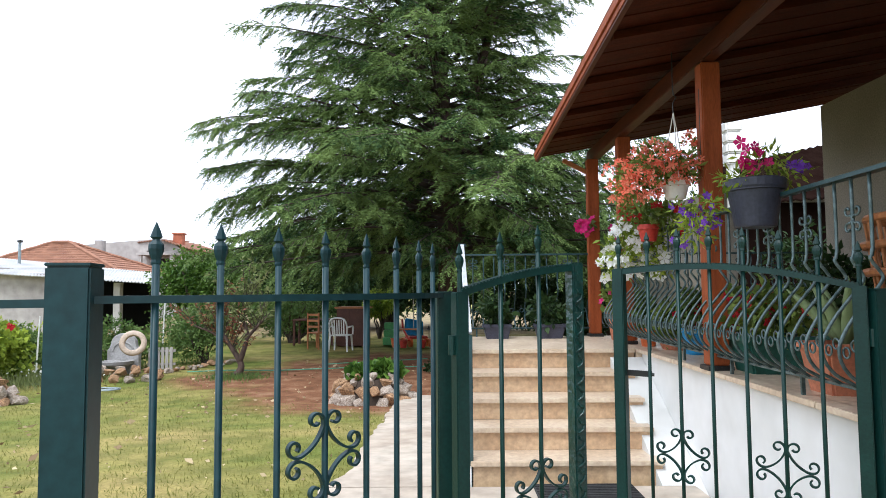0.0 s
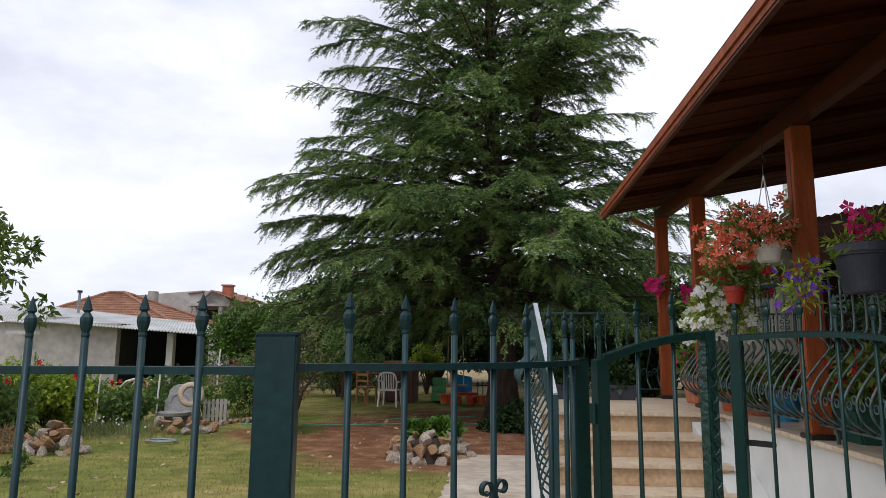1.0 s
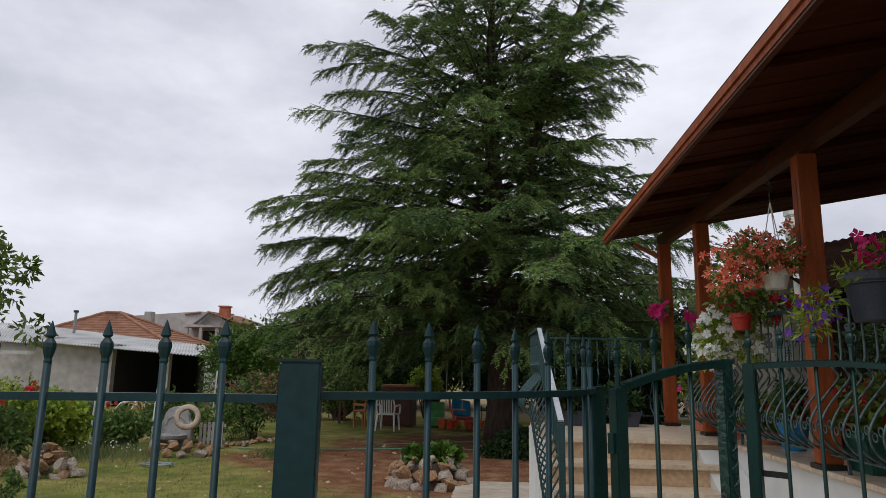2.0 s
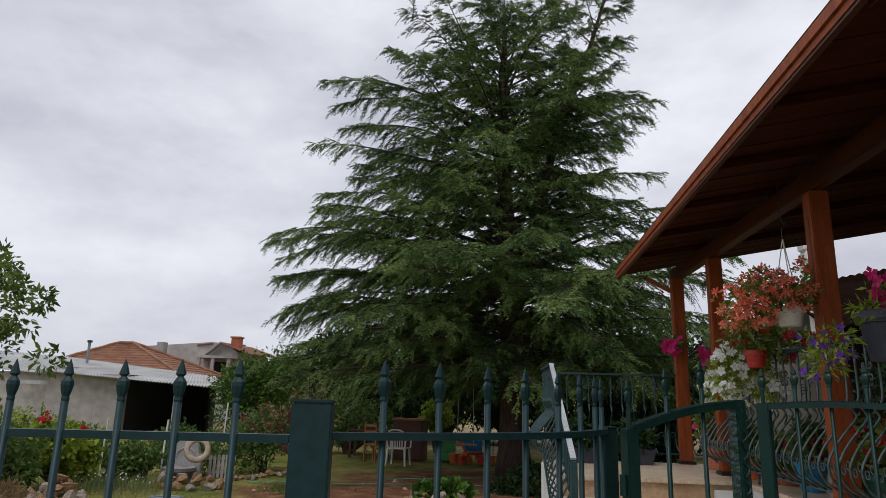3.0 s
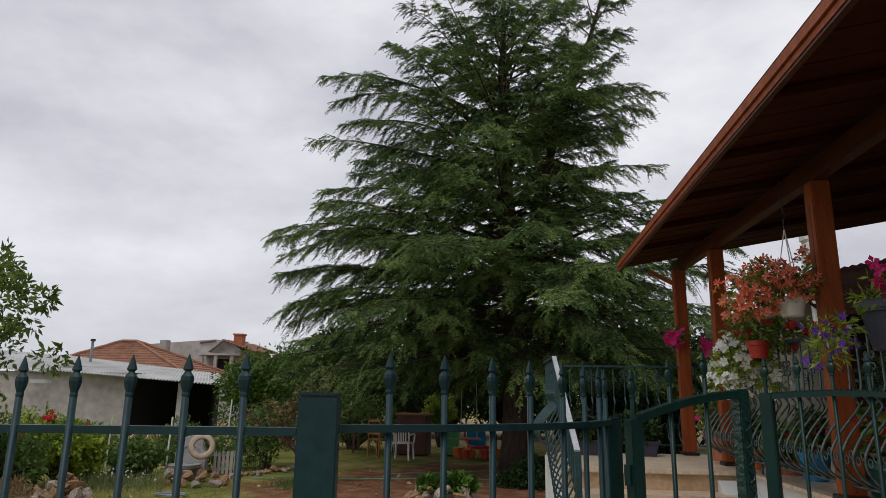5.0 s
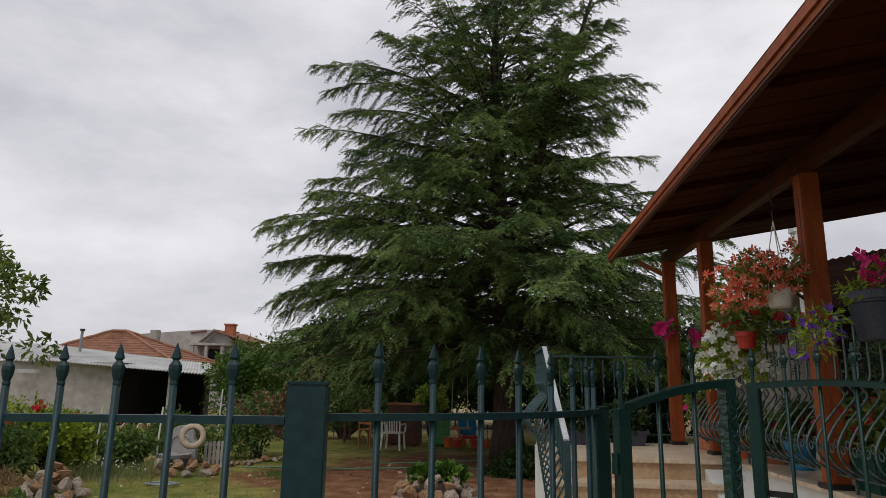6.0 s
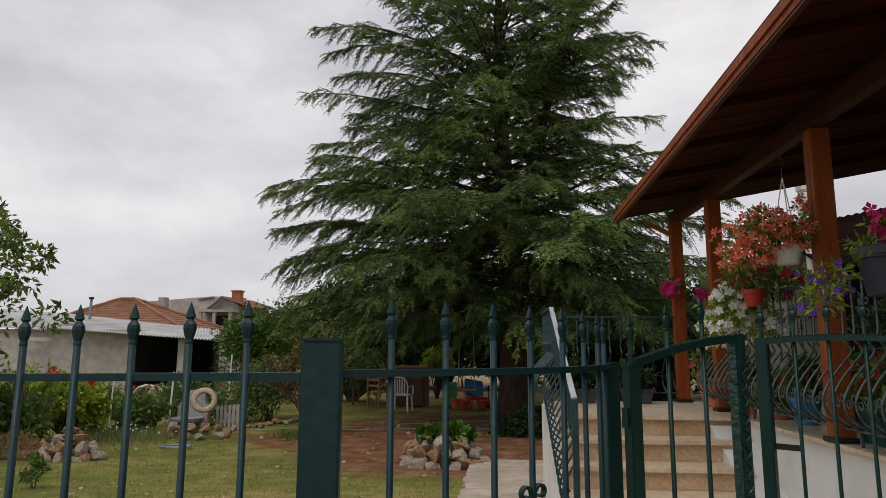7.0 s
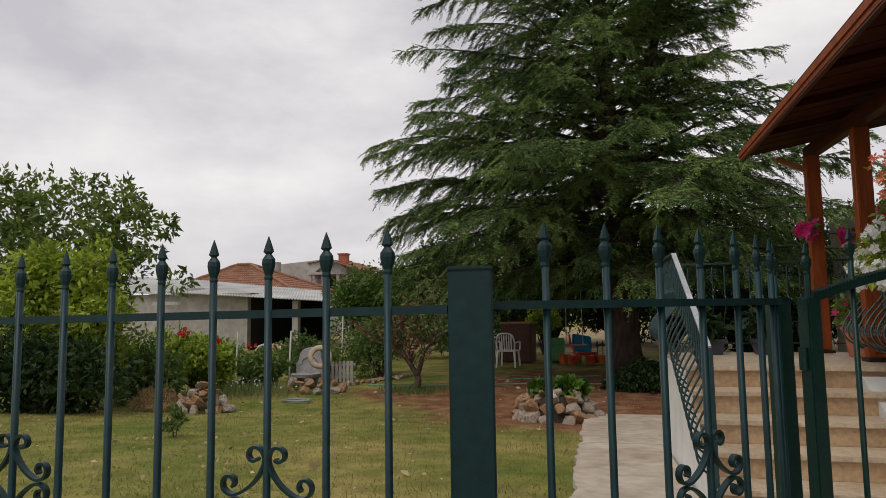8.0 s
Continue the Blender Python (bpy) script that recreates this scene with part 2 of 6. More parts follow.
def tube(bm, pts, radius, sides=7, closed=False):
    """A round bar along points; radius a number or one a point."""
    pts = [Vector(p) for p in pts]
    n = len(pts)
    rad = radius if isinstance(radius, (list, tuple)) else [radius] * n
    rings = []
    side = None
    for i, p in enumerate(pts):
        a = pts[(i - 1) % n] if closed or i > 0 else p
        b = pts[(i + 1) % n] if closed or i < n - 1 else p
        d = (b - a).normalized()
        if side is None:
            side = d.orthogonal().normalized()
        side = (side - d * side.dot(d)).normalized()
        up = d.cross(side)
        rings.append([bm.verts.new(p + (side * math.cos(6.28318 * k / sides) + up * math.sin(6.28318 * k / sides)) * rad[i]) for k in range(sides)])
    for i in range(n if closed else n - 1):
        r0, r1 = rings[i], rings[(i + 1) % n]
        for k in range(sides):
            bm.faces.new((r0[k], r0[(k + 1) % sides], r1[(k + 1) % sides], r1[k]))
    if not closed:
        bm.faces.new(rings[0][::-1])
        bm.faces.new(rings[-1])
    return bm


def ribbon(bm, pts, across, width, thick):
    """A flat bar bent along points that lie in one plane with the normal `across`."""
    pts, across = [Vector(p) for p in pts], Vector(across).normalized()
    rings = []
    for i, p in enumerate(pts):
        d = (pts[min(i + 1, len(pts) - 1)] - pts[max(i - 1, 0)]).normalized()
        o = across.cross(d) * thick / 2
        w = across * width / 2
        rings.append([bm.verts.new(p + o + w), bm.verts.new(p - o + w), bm.verts.new(p - o - w), bm.verts.new(p + o - w)])
    for r0, r1 in zip(rings, rings[1:]):
        for k in range(4):
            bm.faces.new((r0[k], r0[(k + 1) % 4], r1[(k + 1) % 4], r1[k]))
    bm.faces.new(rings[0][::-1])
    bm.faces.new(rings[-1])
    return bm


def lathe(bm, profile, sides=20, flat=1.0):
    """Turns (radius, height) rows round the z axis; flat squeezes it in y."""
    rings = []
    for r, z in profile:
        rings.append([bm.verts.new((max(r, 1e-4) * math.cos(6.28318 * k / sides), max(r, 1e-4) * math.sin(6.28318 * k / sides) * flat, z)) for k in range(sides)])
    for r0, r1 in zip(rings, rings[1:]):
        for k in range(sides):
            bm.faces.new((r0[k], r0[(k + 1) % sides], r1[(k + 1) % sides], r1[k]))
    bm.faces.new(rings[0][::-1])
    bm.faces.new(rings[-1])
    return bm


def rock_mesh(seed, sx, sy, sz, detail=2):
    bm = bmesh.new()
    bmesh.ops.create_icosphere(bm, subdivisions=detail, radius=1.0)
    for v in bm.verts:
        q = v.co * 1.1 + Vector((seed * 3.7, seed * 1.3, 0))
        k = 1 + 0.38 * noise.noise(q) + 0.26 * noise.noise(q * 2.7)
        v.co = v.co * k
    # broken faces
    r = random.Random(seed)
    for _ in range(13):
        n = Vector((r.gauss(0, 1), r.gauss(0, 1), r.gauss(0, 1))).normalized()
        cut = r.uniform(0.42, 0.70)
        for v in bm.verts:
            d = v.co.dot(n) - cut
            if d > 0:
                v.co -= n * d
    for v in bm.verts:
        v.co = Vector((v.co.x * sx, v.co.y * sy, v.co.z * sz)) * (1 + 0.14 * noise.noise(v.co * 5))
    return bm


def quads_object(name, verts, mat, parent=None, label=""):
    """Many loose four-cornered leaves in one mesh; verts is n x 4 x 3."""
    n = len(verts)
    me = bpy.data.meshes.new(name)
    me.vertices.add(n * 4)
    me.vertices.foreach_set("co", np.asarray(verts, dtype=np.float32).ravel())
    me.loops.add(n * 4)
    me.loops.foreach_set("vertex_index", np.arange(n * 4, dtype=np.int32))
    me.polygons.add(n)
    me.polygons.foreach_set("loop_start", np.arange(0, n * 4, 4, dtype=np.int32))
    me.update(calc_edges=True)
    me.validate()
    me.materials.append(mat)
    ob = new(name, me)
    if parent is not None:
        ob.parent = parent
    return tagged(ob, label)


rng = np.random.default_rng(7)


def unit(v):
    return v / np.maximum(np.linalg.norm(v, axis=-1, keepdims=True), 1e-9)


def leaf_quads(p, d, length, width, fold=0.25):
    """Leaves that start at p and point along d: base, one side, tip, other side."""
    n = len(p)
    d = unit(d)
    s = unit(np.cross(d, unit(rng.normal(size=(n, 3)))))
    up = np.cross(s, d)
    length, width = np.broadcast_to(length, (n,))[:, None], np.broadcast_to(width, (n,))[:, None]
    mid = p + d * length * 0.45
    return np.stack([p, mid + s * width / 2 + up * width * fold, p + d * length, mid - s * width / 2 + up * width * fold], axis=1)


def clump_points(n, centre, radii, shell=0.55):
    """Points in an uneven lump, most of them near its skin."""
    v = unit(rng.normal(size=(n, 3)))
    r = shell + (1 - shell) * rng.random(n) ** 0.6
    lumps = 1 + 0.22 * np.sin(v[:, 0] * 5 + centre[0] * 3) * np.sin(v[:, 1] * 4 + centre[1]) + 0.15 * np.sin(v[:, 2] * 7 + centre[0])
    return np.asarray(centre) + v * np.asarray(radii) * (r * lumps)[:, None], v


def ground_z(x, y):
    """The garden falls away gently from the gate and rises again far off."""
    y = max(y, 0.0)
    if y < 4.2:
        z = 0.06
    elif y < 10:
        z = 0.06 - 0.36 * (y - 4.2) / 5.8
    elif y < 16:
        z = -0.30 + 0.08 * (y - 10) / 6
    else:
        z = -0.22 + 0.02 * min(y - 16, 20)
    return z


# ---- ground ----
def build_ground():
    xs = np.concatenate([np.linspace(-900, -40, 10), np.linspace(-30, 14, 67), np.linspace(30, 900, 10)])
    ys = np.concatenate([np.linspace(-600, -20, 8), np.linspace(-8, 34, 64), np.linspace(45, 900, 10)])
    bm = bmesh.new()
    grid = []
    for y in ys:
        row = []
        for x in xs:
            z = ground_z(x, y)
            if abs(x) < 31 and 0 < y < 35:
                z += 0.035 * noise.noise(Vector((x * 0.5, y * 0.5, 0))) + 0.012 * noise.noise(Vector((x * 2.1, y * 2.1, 3)))
            row.append(bm.verts.new((x, y, z - 0.03)))
        grid.append(row)
    for a, b in zip(grid, grid[1:]):
        for k in range(len(a) - 1):
            bm.faces.new((a[k], a[k + 1], b[k + 1], b[k]))
    m = bpy.data.materials.new("lawn_and_earth")
    m.use_nodes = True
    n, l = m.node_tree.nodes, m.node_tree.links
    b = n["Principled BSDF"]
    b.inputs["Roughness"].default_value, b.inputs["Specular IOR Level"].default_value = 0.95, 0.1
    tc = n.new("ShaderNodeTexCoord")

    def tex(scale, detail=5.0):
        t = n.new("ShaderNodeTexNoise")
        t.inputs["Scale"].default_value, t.inputs["Detail"].default_value = scale, detail
        l.new(tc.outputs["Object"], t.inputs["Vector"])
        return t

    def ramp(src, *stops):
        r = n.new("ShaderNodeValToRGB")
        while len(r.color_ramp.elements) < len(stops):
            r.color_ramp.elements.new(0.5)
        for e, (pos, col) in zip(r.color_ramp.elements, stops):
            e.position, e.color = pos, (*col, 1)
        l.new(src, r.inputs["Fac"])
        return r.outputs["Color"]

    def mixed(fac, a, c, blend="MIX"):
        x = n.new("ShaderNodeMix")
        x.data_type, x.blend_type = "RGBA", blend
        if isinstance(fac, float):
            x.inputs[0].default_value = fac
        else:
            l.new(fac, x.inputs[0])
        l.new(a, x.inputs[6])
        l.new(c, x.inputs[7])
        return x.outputs[2]

    def patch(cx, cy, rx, ry, soft):
        """An uneven round patch, 1 inside."""
        mp = n.new("ShaderNodeMapping")
        mp.inputs["Location"].default_value = (-cx / rx, -cy / ry, 0)
        mp.inputs["Scale"].default_value = (1 / rx, 1 / ry, 0)
        l.new(tc.outputs["Object"], mp.inputs["Vector"])
        ln = n.new("ShaderNodeVectorMath")
        ln.operation = "LENGTH"
        l.new(mp.outputs[0], ln.inputs[0])
        w = tex(1.1, 6.0)
        ad = n.new("ShaderNodeMath")
        ad.operation = "MULTIPLY_ADD"
        ad.inputs[1].default_value = 0.9
        l.new(w.outputs["Fac"], ad.inputs[0])
        l.new(ln.outputs["Value"], ad.inputs[2])
        mr = n.new("ShaderNodeMapRange")
        mr.inputs["From Min"].default_value, mr.inputs["From Max"].default_value = 1.45 + soft, 1.45 - soft
        l.new(ad.outputs[0], mr.inputs["Value"])
        return mr.outputs["Result"]

    big, mid, fine = tex(0.55), tex(3.2), tex(38.0, 3.0)
    grass = ramp(big.outputs["Fac"], (0.36, (0.118, 0.148, 0.032)), (0.5, (0.195, 0.188, 0.054)), (0.66, (0.285, 0.23, 0.088)))
    tone = ramp(mid.outputs["Fac"], (0.36, (0.34, 0.36, 0.32)), (0.62, (0.62, 0.60, 0.58)))
    grass = mixed(0.75, grass, tone, "OVERLAY")
    earth = ramp(mid.outputs["Fac"], (0.35, (0.135, 0.062, 0.032)), (0.52, (0.20, 0.095, 0.05)), (0.70, (0.27, 0.155, 0.09)))
    dry = ramp(mid.outputs["Fac"], (0.35, (0.22, 0.17, 0.09)), (0.65, (0.32, 0.26, 0.15)))
    col = mixed(patch(-1.1, 12.6, 2.9, 4.0, 0.14), grass, earth)
    col = mixed(patch(-3.9, 12.4, 1.3, 1.0, 0.2), col, earth)
    col = mixed(patch(0.0, 30.0, 16.0, 8.5, 0.15), col, dry)
    col = mixed(0.42, col, ramp(fine.outputs["Fac"], (0.3, (0.30, 0.30, 0.30)), (0.7, (0.68, 0.68, 0.68))), "OVERLAY")
    l.new(col, b.inputs["Base Color"])
    bp = n.new("ShaderNodeBump")
    bp.inputs["Strength"].default_value, bp.inputs["Distance"].default_value = 0.7, 0.03
    l.new(fine.outputs["Fac"], bp.inputs["Height"])
    l.new(bp.outputs["Normal"], b.inputs["Normal"])
    tagged(part("ground", bm, m, smooth=True), "patchy dry lawn with bare reddish earth under the cedar", "ground", kind="structure")


build_ground()


def build_path():
    """Two poured slabs beside the stairs, worn and uneven at the edge."""
    path = thing("pavement", (0, 0, 0), "worn pale concrete garden path beside the stairs", "path", kind="structure")
    for y0, y1, x0, x1 in ((7.25, 10.2, -0.70, 0.75), (4.3, 7.23, -0.72, 0.13), (2.5, 4.28, -0.75, 1.6)):
        bm = bmesh.new()
        rows = []
        n = 40
        for i in range(n + 1):
            y = y0 + (y1 - y0) * i / n
            xa = x0 + 0.09 * noise.noise(Vector((y * 1.3, 0, 5))) + 0.03 * noise.noise(Vector((y * 5.0, 0, 8)))
            z = ground_z(0, y) + 0.035
            rows.append([bm.verts.new((xa, y, z)), bm.verts.new((x1, y, z)), bm.verts.new((x1, y, z - 0.15)), bm.verts.new((xa, y, z - 0.15))])
        for a, b in zip(rows, rows[1:]):
            for k in range(4):
                bm.faces.new((a[k], a[(k + 1) % 4], b[(k + 1) % 4], b[k]))
        bm.faces.new(rows[0][::-1])
        bm.faces.new(rows[-1])
        bmesh.ops.recalc_face_normals(bm, faces=bm.faces)
        part("slab", bm, M["concrete"], path)


build_path()

# ---- porch: floor, stairs, walls, roof ----
FLOOR, EDGE, NOSE, FAR = 0.85, 1.62, 5.55, 7.15
RISE, RUN = 0.158, 0.29


def build_porch():
    wall = tagged(part("wall_porch", boxes((EDGE + 0.05, -1.6, -0.1, EDGE + 0.25, NOSE - 0.002, FLOOR - 0.03)), M["plaster"]),
                  "white plastered retaining wall under the porch", "wall", kind="structure")
    floor = tagged(part("floor", boxes((EDGE + 0.252, -1.6, 0.3, 4.2, FAR, FLOOR), (EDGE - 0.0, NOSE, 0.3, EDGE + 0.252, FAR, FLOOR)), M["tread"]),
                   "pale stone porch floor", "floor", kind="structure")
    cap = thing("wall_cap", (0, 0, 0), "pale marble coping slabs on the porch wall", "coping", kind="structure")
    y = -1.6
    while y < NOSE - 0.05:
        y1 = min(y + 0.9, NOSE)
        part("slab", boxes((EDGE, y + 0.002, FLOOR - 0.028, EDGE + 0.25, y1 - 0.002, FLOOR + 0.002), bevel=0.004), M["tread"], cap)
        y = y1
    stairs = thing("stairs", (0, 0, 0), "beige marble stairs with pale projecting treads", "stairs", kind="structure")
    x0, x1 = 0.17, EDGE - 0.004
    for k in range(5):
        y, z = NOSE - RUN * k, FLOOR - RISE * k
        back = FAR - 0.01 if k == 0 else y + RUN + 0.03
        xr = x1 if k == 0 else 1.565 - 0.028 * k
        part("riser", boxes((x0 + 0.01, y + 0.03, z - RISE + (0.0 if k < 4 else -0.1), xr - 0.006, y + 0.06, z - 0.034)), M["marble"], stairs)
        part("tread", boxes((x0, y, z - 0.034, xr, back, z), bevel=0.005), M["tread"], stairs)
    bm = bmesh.new()
    string = [(NOSE - 0.004, -0.1), (NOSE - 0.004, FLOOR - 0.07), (NOSE - RUN * 4 - 0.22, FLOOR - RISE * 4 - 0.20), (NOSE - RUN * 4 - 0.22, -0.1)]
    a = [bm.verts.new((1.40, y, z)) for y, z in string]
    b = [bm.verts.new((EDGE + 0.048, y, z)) for y, z in string]
    bm.faces.new(a)
    bm.faces.new(b[::-1])
    for i in range(4):
        j = (i + 1) % 4
        bm.faces.new((a[i], b[i], b[j], a[j]))
    bmesh.ops.recalc_face_normals(bm, faces=bm.faces)
    part("string", bm, M["plaster"], stairs, "white plastered sloping side of the stairs")
    # plastered side of the stairs and of the landing
    bm = bmesh.new()
    prof = [(NOSE - RUN * 4 + 0.02, -0.3), (NOSE - RUN * 4 + 0.02, FLOOR - RISE * 4 - 0.036)]
    for k in range(3, -1, -1):
        prof += [(NOSE - RUN * k + 0.02, FLOOR - RISE * (k + 1) - 0.036), (NOSE - RUN * k + 0.02, FLOOR - RISE * k - 0.036)]
    prof += [(FAR - 0.02, FLOOR - 0.036), (FAR - 0.02, -0.4)]
    a = [bm.verts.new((0.155, y, z)) for y, z in prof]
    b = [bm.verts.new((0.176, y, z)) for y, z in prof]
    bm.faces.new(a)
    bm.faces.new(b[::-1])
    for i in range(len(a)):
        j = (i + 1) % len(a)
        bm.faces.new((a[i], b[i], b[j], a[j]))
    bmesh.ops.recalc_face_normals(bm, faces=bm.faces)
    tagged(part("wall_stairs", bm, M["plaster"]), "white plastered side of the stairs and landing", "wall", kind="structure")
    tagged(part("wall_far", boxes((0.177, FAR - 0.008, -0.4, 4.2, FAR + 0.12, FLOOR - 0.036)), M["plaster"]), "white plastered wall under the landing", "wall", kind="structure")
    tagged(part("wall_house", boxes((4.2, -3.0, 0.0, 4.45, 7.12, 3.37)), M["beige_plaster"]), "beige plastered house wall behind the porch", "wall", kind="structure")


build_porch()


def eave_x(y):
    return 0.884 + 0.028 * y


SLOPE, EAVE_Z, TIP = 0.18, 2.88, 7.49


def roof_z(x):
    return EAVE_Z + SLOPE * (x - 1.0)


def build_roof():
    roof = thing("porch_roof", (0, 0, 0), "dark varnished timber porch roof with a reddish fascia board", "roof", kind="structure")
    near = -2.5
    # boards under the roof, each running with the slope
    y = near
    k = 0
    while y < TIP - 0.02:
        y1 = min(y + 0.145, TIP - 0.02)
        xa = eave_x(y) + 0.02
        bm = bmesh.new()
        dz = 0.004 * (k % 2)
        v = [(xa, y + 0.003, roof_z(xa) + dz), (6.5, y + 0.003, roof_z(6.5) + dz), (6.5, y1 - 0.003, roof_z(6.5) + dz), (xa, y1 - 0.003, roof_z(xa) + dz)]
        lo = [bm.verts.new(p) for p in v]
        hi = [bm.verts.new((p[0], p[1], p[2] + 0.022)) for p in v]
        bm.faces.new(lo[::-1])
        bm.faces.new(hi)
        for i in range(4):
            bm.faces.new((lo[i], lo[(i + 1) % 4], hi[(i + 1) % 4], hi[i]))
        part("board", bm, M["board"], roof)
        y, k = y1, k + 1
    # rafters
    for y in np.arange(near + 0.3, TIP - 0.3, 0.86):
        xa = eave_x(y) + 0.03
        bm = bmesh.new()
        lo = [bm.verts.new((x, yy, roof_z(x) + z)) for x, z in ((xa, -0.05), (xa, -0.002), (6.4, -0.002), (6.4, -0.075)) for yy in (y - 0.03, y + 0.03)]
        for f in ((0, 2, 4, 6), (1, 7, 5, 3), (0, 1, 3, 2), (2, 3, 5, 4), (4, 5, 7, 6), (6, 7, 1, 0)):
            bm.faces.new([lo[i] for i in f])
        bmesh.ops.recalc_face_normals(bm, faces=bm.faces)
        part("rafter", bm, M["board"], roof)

    def strip(name, rows, mat, label=""):
        """A straight bar with a given cross-section at both ends."""
        bm = bmesh.new()
        a, b = [[bm.verts.new(p) for p in r] for r in rows]
        bm.faces.new(a)
        bm.faces.new(b[::-1])
        for i in range(len(a)):
            j = (i + 1) % len(a)
            bm.faces.new((a[i], b[i], b[j], a[j]))
        bmesh.ops.recalc_face_normals(bm, faces=bm.faces)
        part(name, bm, mat, roof, label)

    # the fascia is darker than the drip board and moulding in front of it
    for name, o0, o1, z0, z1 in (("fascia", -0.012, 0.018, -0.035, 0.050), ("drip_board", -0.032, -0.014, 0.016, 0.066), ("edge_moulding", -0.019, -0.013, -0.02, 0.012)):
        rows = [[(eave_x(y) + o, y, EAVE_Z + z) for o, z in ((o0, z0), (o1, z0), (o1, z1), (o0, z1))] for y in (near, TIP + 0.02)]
        strip(name, rows, M["beam"] if name == "fascia" else M["wood"], "varnished fascia in the beam's darker colour" if name == "fascia" else "")
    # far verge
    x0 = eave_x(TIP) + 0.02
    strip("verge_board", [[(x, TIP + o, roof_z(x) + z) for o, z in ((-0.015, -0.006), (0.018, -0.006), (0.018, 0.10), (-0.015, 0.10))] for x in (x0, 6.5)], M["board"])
    # layer of tiles above the boards
    strip("covering", [[(eave_x(y) - 0.034, y, EAVE_Z + 0.072), (6.6, y, roof_z(6.6) + 0.12), (6.6, y, roof_z(6.6) + 0.05), (eave_x(y) + 0.03, y, EAVE_Z + 0.04)] for y in (near, TIP + 0.03)], M["roof_tile"])


build_roof()


def build_columns():
    proto = thing("porch_column", (1.686, 4.075, FLOOR), "reddish varnished square timber porch column", "column", "porch columns")
    h = 2.777 - FLOOR
    part("shaft", boxes((-0.060, -0.055, 0.03, 0.060, 0.055, h), bevel=0.007), M["wood"], proto)
    part("foot", boxes((-0.078, -0.074, 0.0, 0.078, 0.074, 0.03), bevel=0.004), M["black_iron"], proto, "dark iron foot plate")
    part("groove", boxes((-0.0615, -0.012, h - 0.62, -0.0602, -0.004, h - 0.16)), M["black_iron"], proto, "dark drying crack")
    for x, y in ((1.631, 7.07), (1.69, 6.05), (1.68, 0.6)):
        copy_thing(proto, pose(x, y, FLOOR))
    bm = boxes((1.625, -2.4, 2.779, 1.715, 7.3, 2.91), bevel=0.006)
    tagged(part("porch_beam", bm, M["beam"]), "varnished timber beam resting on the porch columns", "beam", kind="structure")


build_columns()


# ---- fence and gate ----
def spear_mesh():
    bm = lathe(bmesh.new(), [(0.0085, 0.0), (0.0105, 0.006), (0.009, 0.012), (0.0135, 0.024), (0.016, 0.036), (0.015, 0.045), (0.0095, 0.052), (0.0068, 0.0555), (0.0128, 0.0605), (0.0072, 0.077), (0.0008, 0.093)], 8, 0.6)
    me = bpy.data.meshes.new("spearhead")
    bm.to_mesh(me)
    bm.free()
    return me


def c_scroll(size):
    """Points of a C with rolled ends that opens along +x; its back touches x = 0."""
    n, length = 120, 0.165
    h, p, pts = 0.0, Vector((0, 0)), []
    for i in range(n + 1):
        s = length * i / n
        k = 8.0 if s < 0.045 else 20.0 + 62.0 * (s - 0.045) / 0.12
        h += k * length / n
        p = p + Vector((math.sin(h), math.cos(h))) * (length / n)
        pts.append(p.copy())
    half = [(q.x * size, q.y * size) for q in pts]
    return [(x, -y) for x, y in half[::-1]] + half


def scroll_mesh(mat, size=0.88, width=0.014):
    """Four rolled flat bars back to back round a picket."""
    me = []
    for turn in (45, 135, 225, 315):
        bm = bmesh.new()
        c, s = math.cos(radians(turn)), math.sin(radians(turn))
        pts = [(0.042 * c + x * c - y * s, 0, 0.042 * s + x * s + y * c) for x, y in c_scroll(size)]
        ribbon(bm, pts[::3], (0, 1, 0), width, 0.006)
        m = bpy.data.meshes.new("scroll_arm")
        bm.to_mesh(m)
        bm.free()
        m.materials.append(mat)
        me.append(m)
    return me


def picket_mesh(name, height, mat, r=0.008):
    bm = tube(bmesh.new(), [(0, 0, 0), (0, 0, height)], r, 8)
    me = bpy.data.meshes.new(name)
    bm.to_mesh(me)
    bm.free()
    me.shade_smooth()
    me.materials.append(mat)
    return me


SPEAR_GREEN = spear_mesh()
SPEAR_GREEN.materials.append(M["green_paint"])
SPEAR_GATE = SPEAR_GREEN.copy()
SPEAR_GATE.materials.clear()
SPEAR_GATE.materials.append(M["gate_paint"])
SCROLL_GREEN = scroll_mesh(M["green_paint"])
SCROLL_GATE = scroll_mesh(M["gate_paint"])
RAIL_Z, BASE_Z = 1.334, 0.16


def add_picket(parent, me, spear, x, y, z0, height, yaw):
    p = share("picket", me, parent, pose(x, y, z0, 0, 0, yaw))
    share("spearhead", spear, p, pose(0, 0, height - 0.002))
    return p


def add_scroll(parent, meshes, x, y, z, yaw):
    e = new("scroll")
    e.parent = parent
    e.matrix_basis = pose(x, y, z, 0, 0, yaw)
    for me in meshes:
        share("scroll_arm", me, e, Matrix())


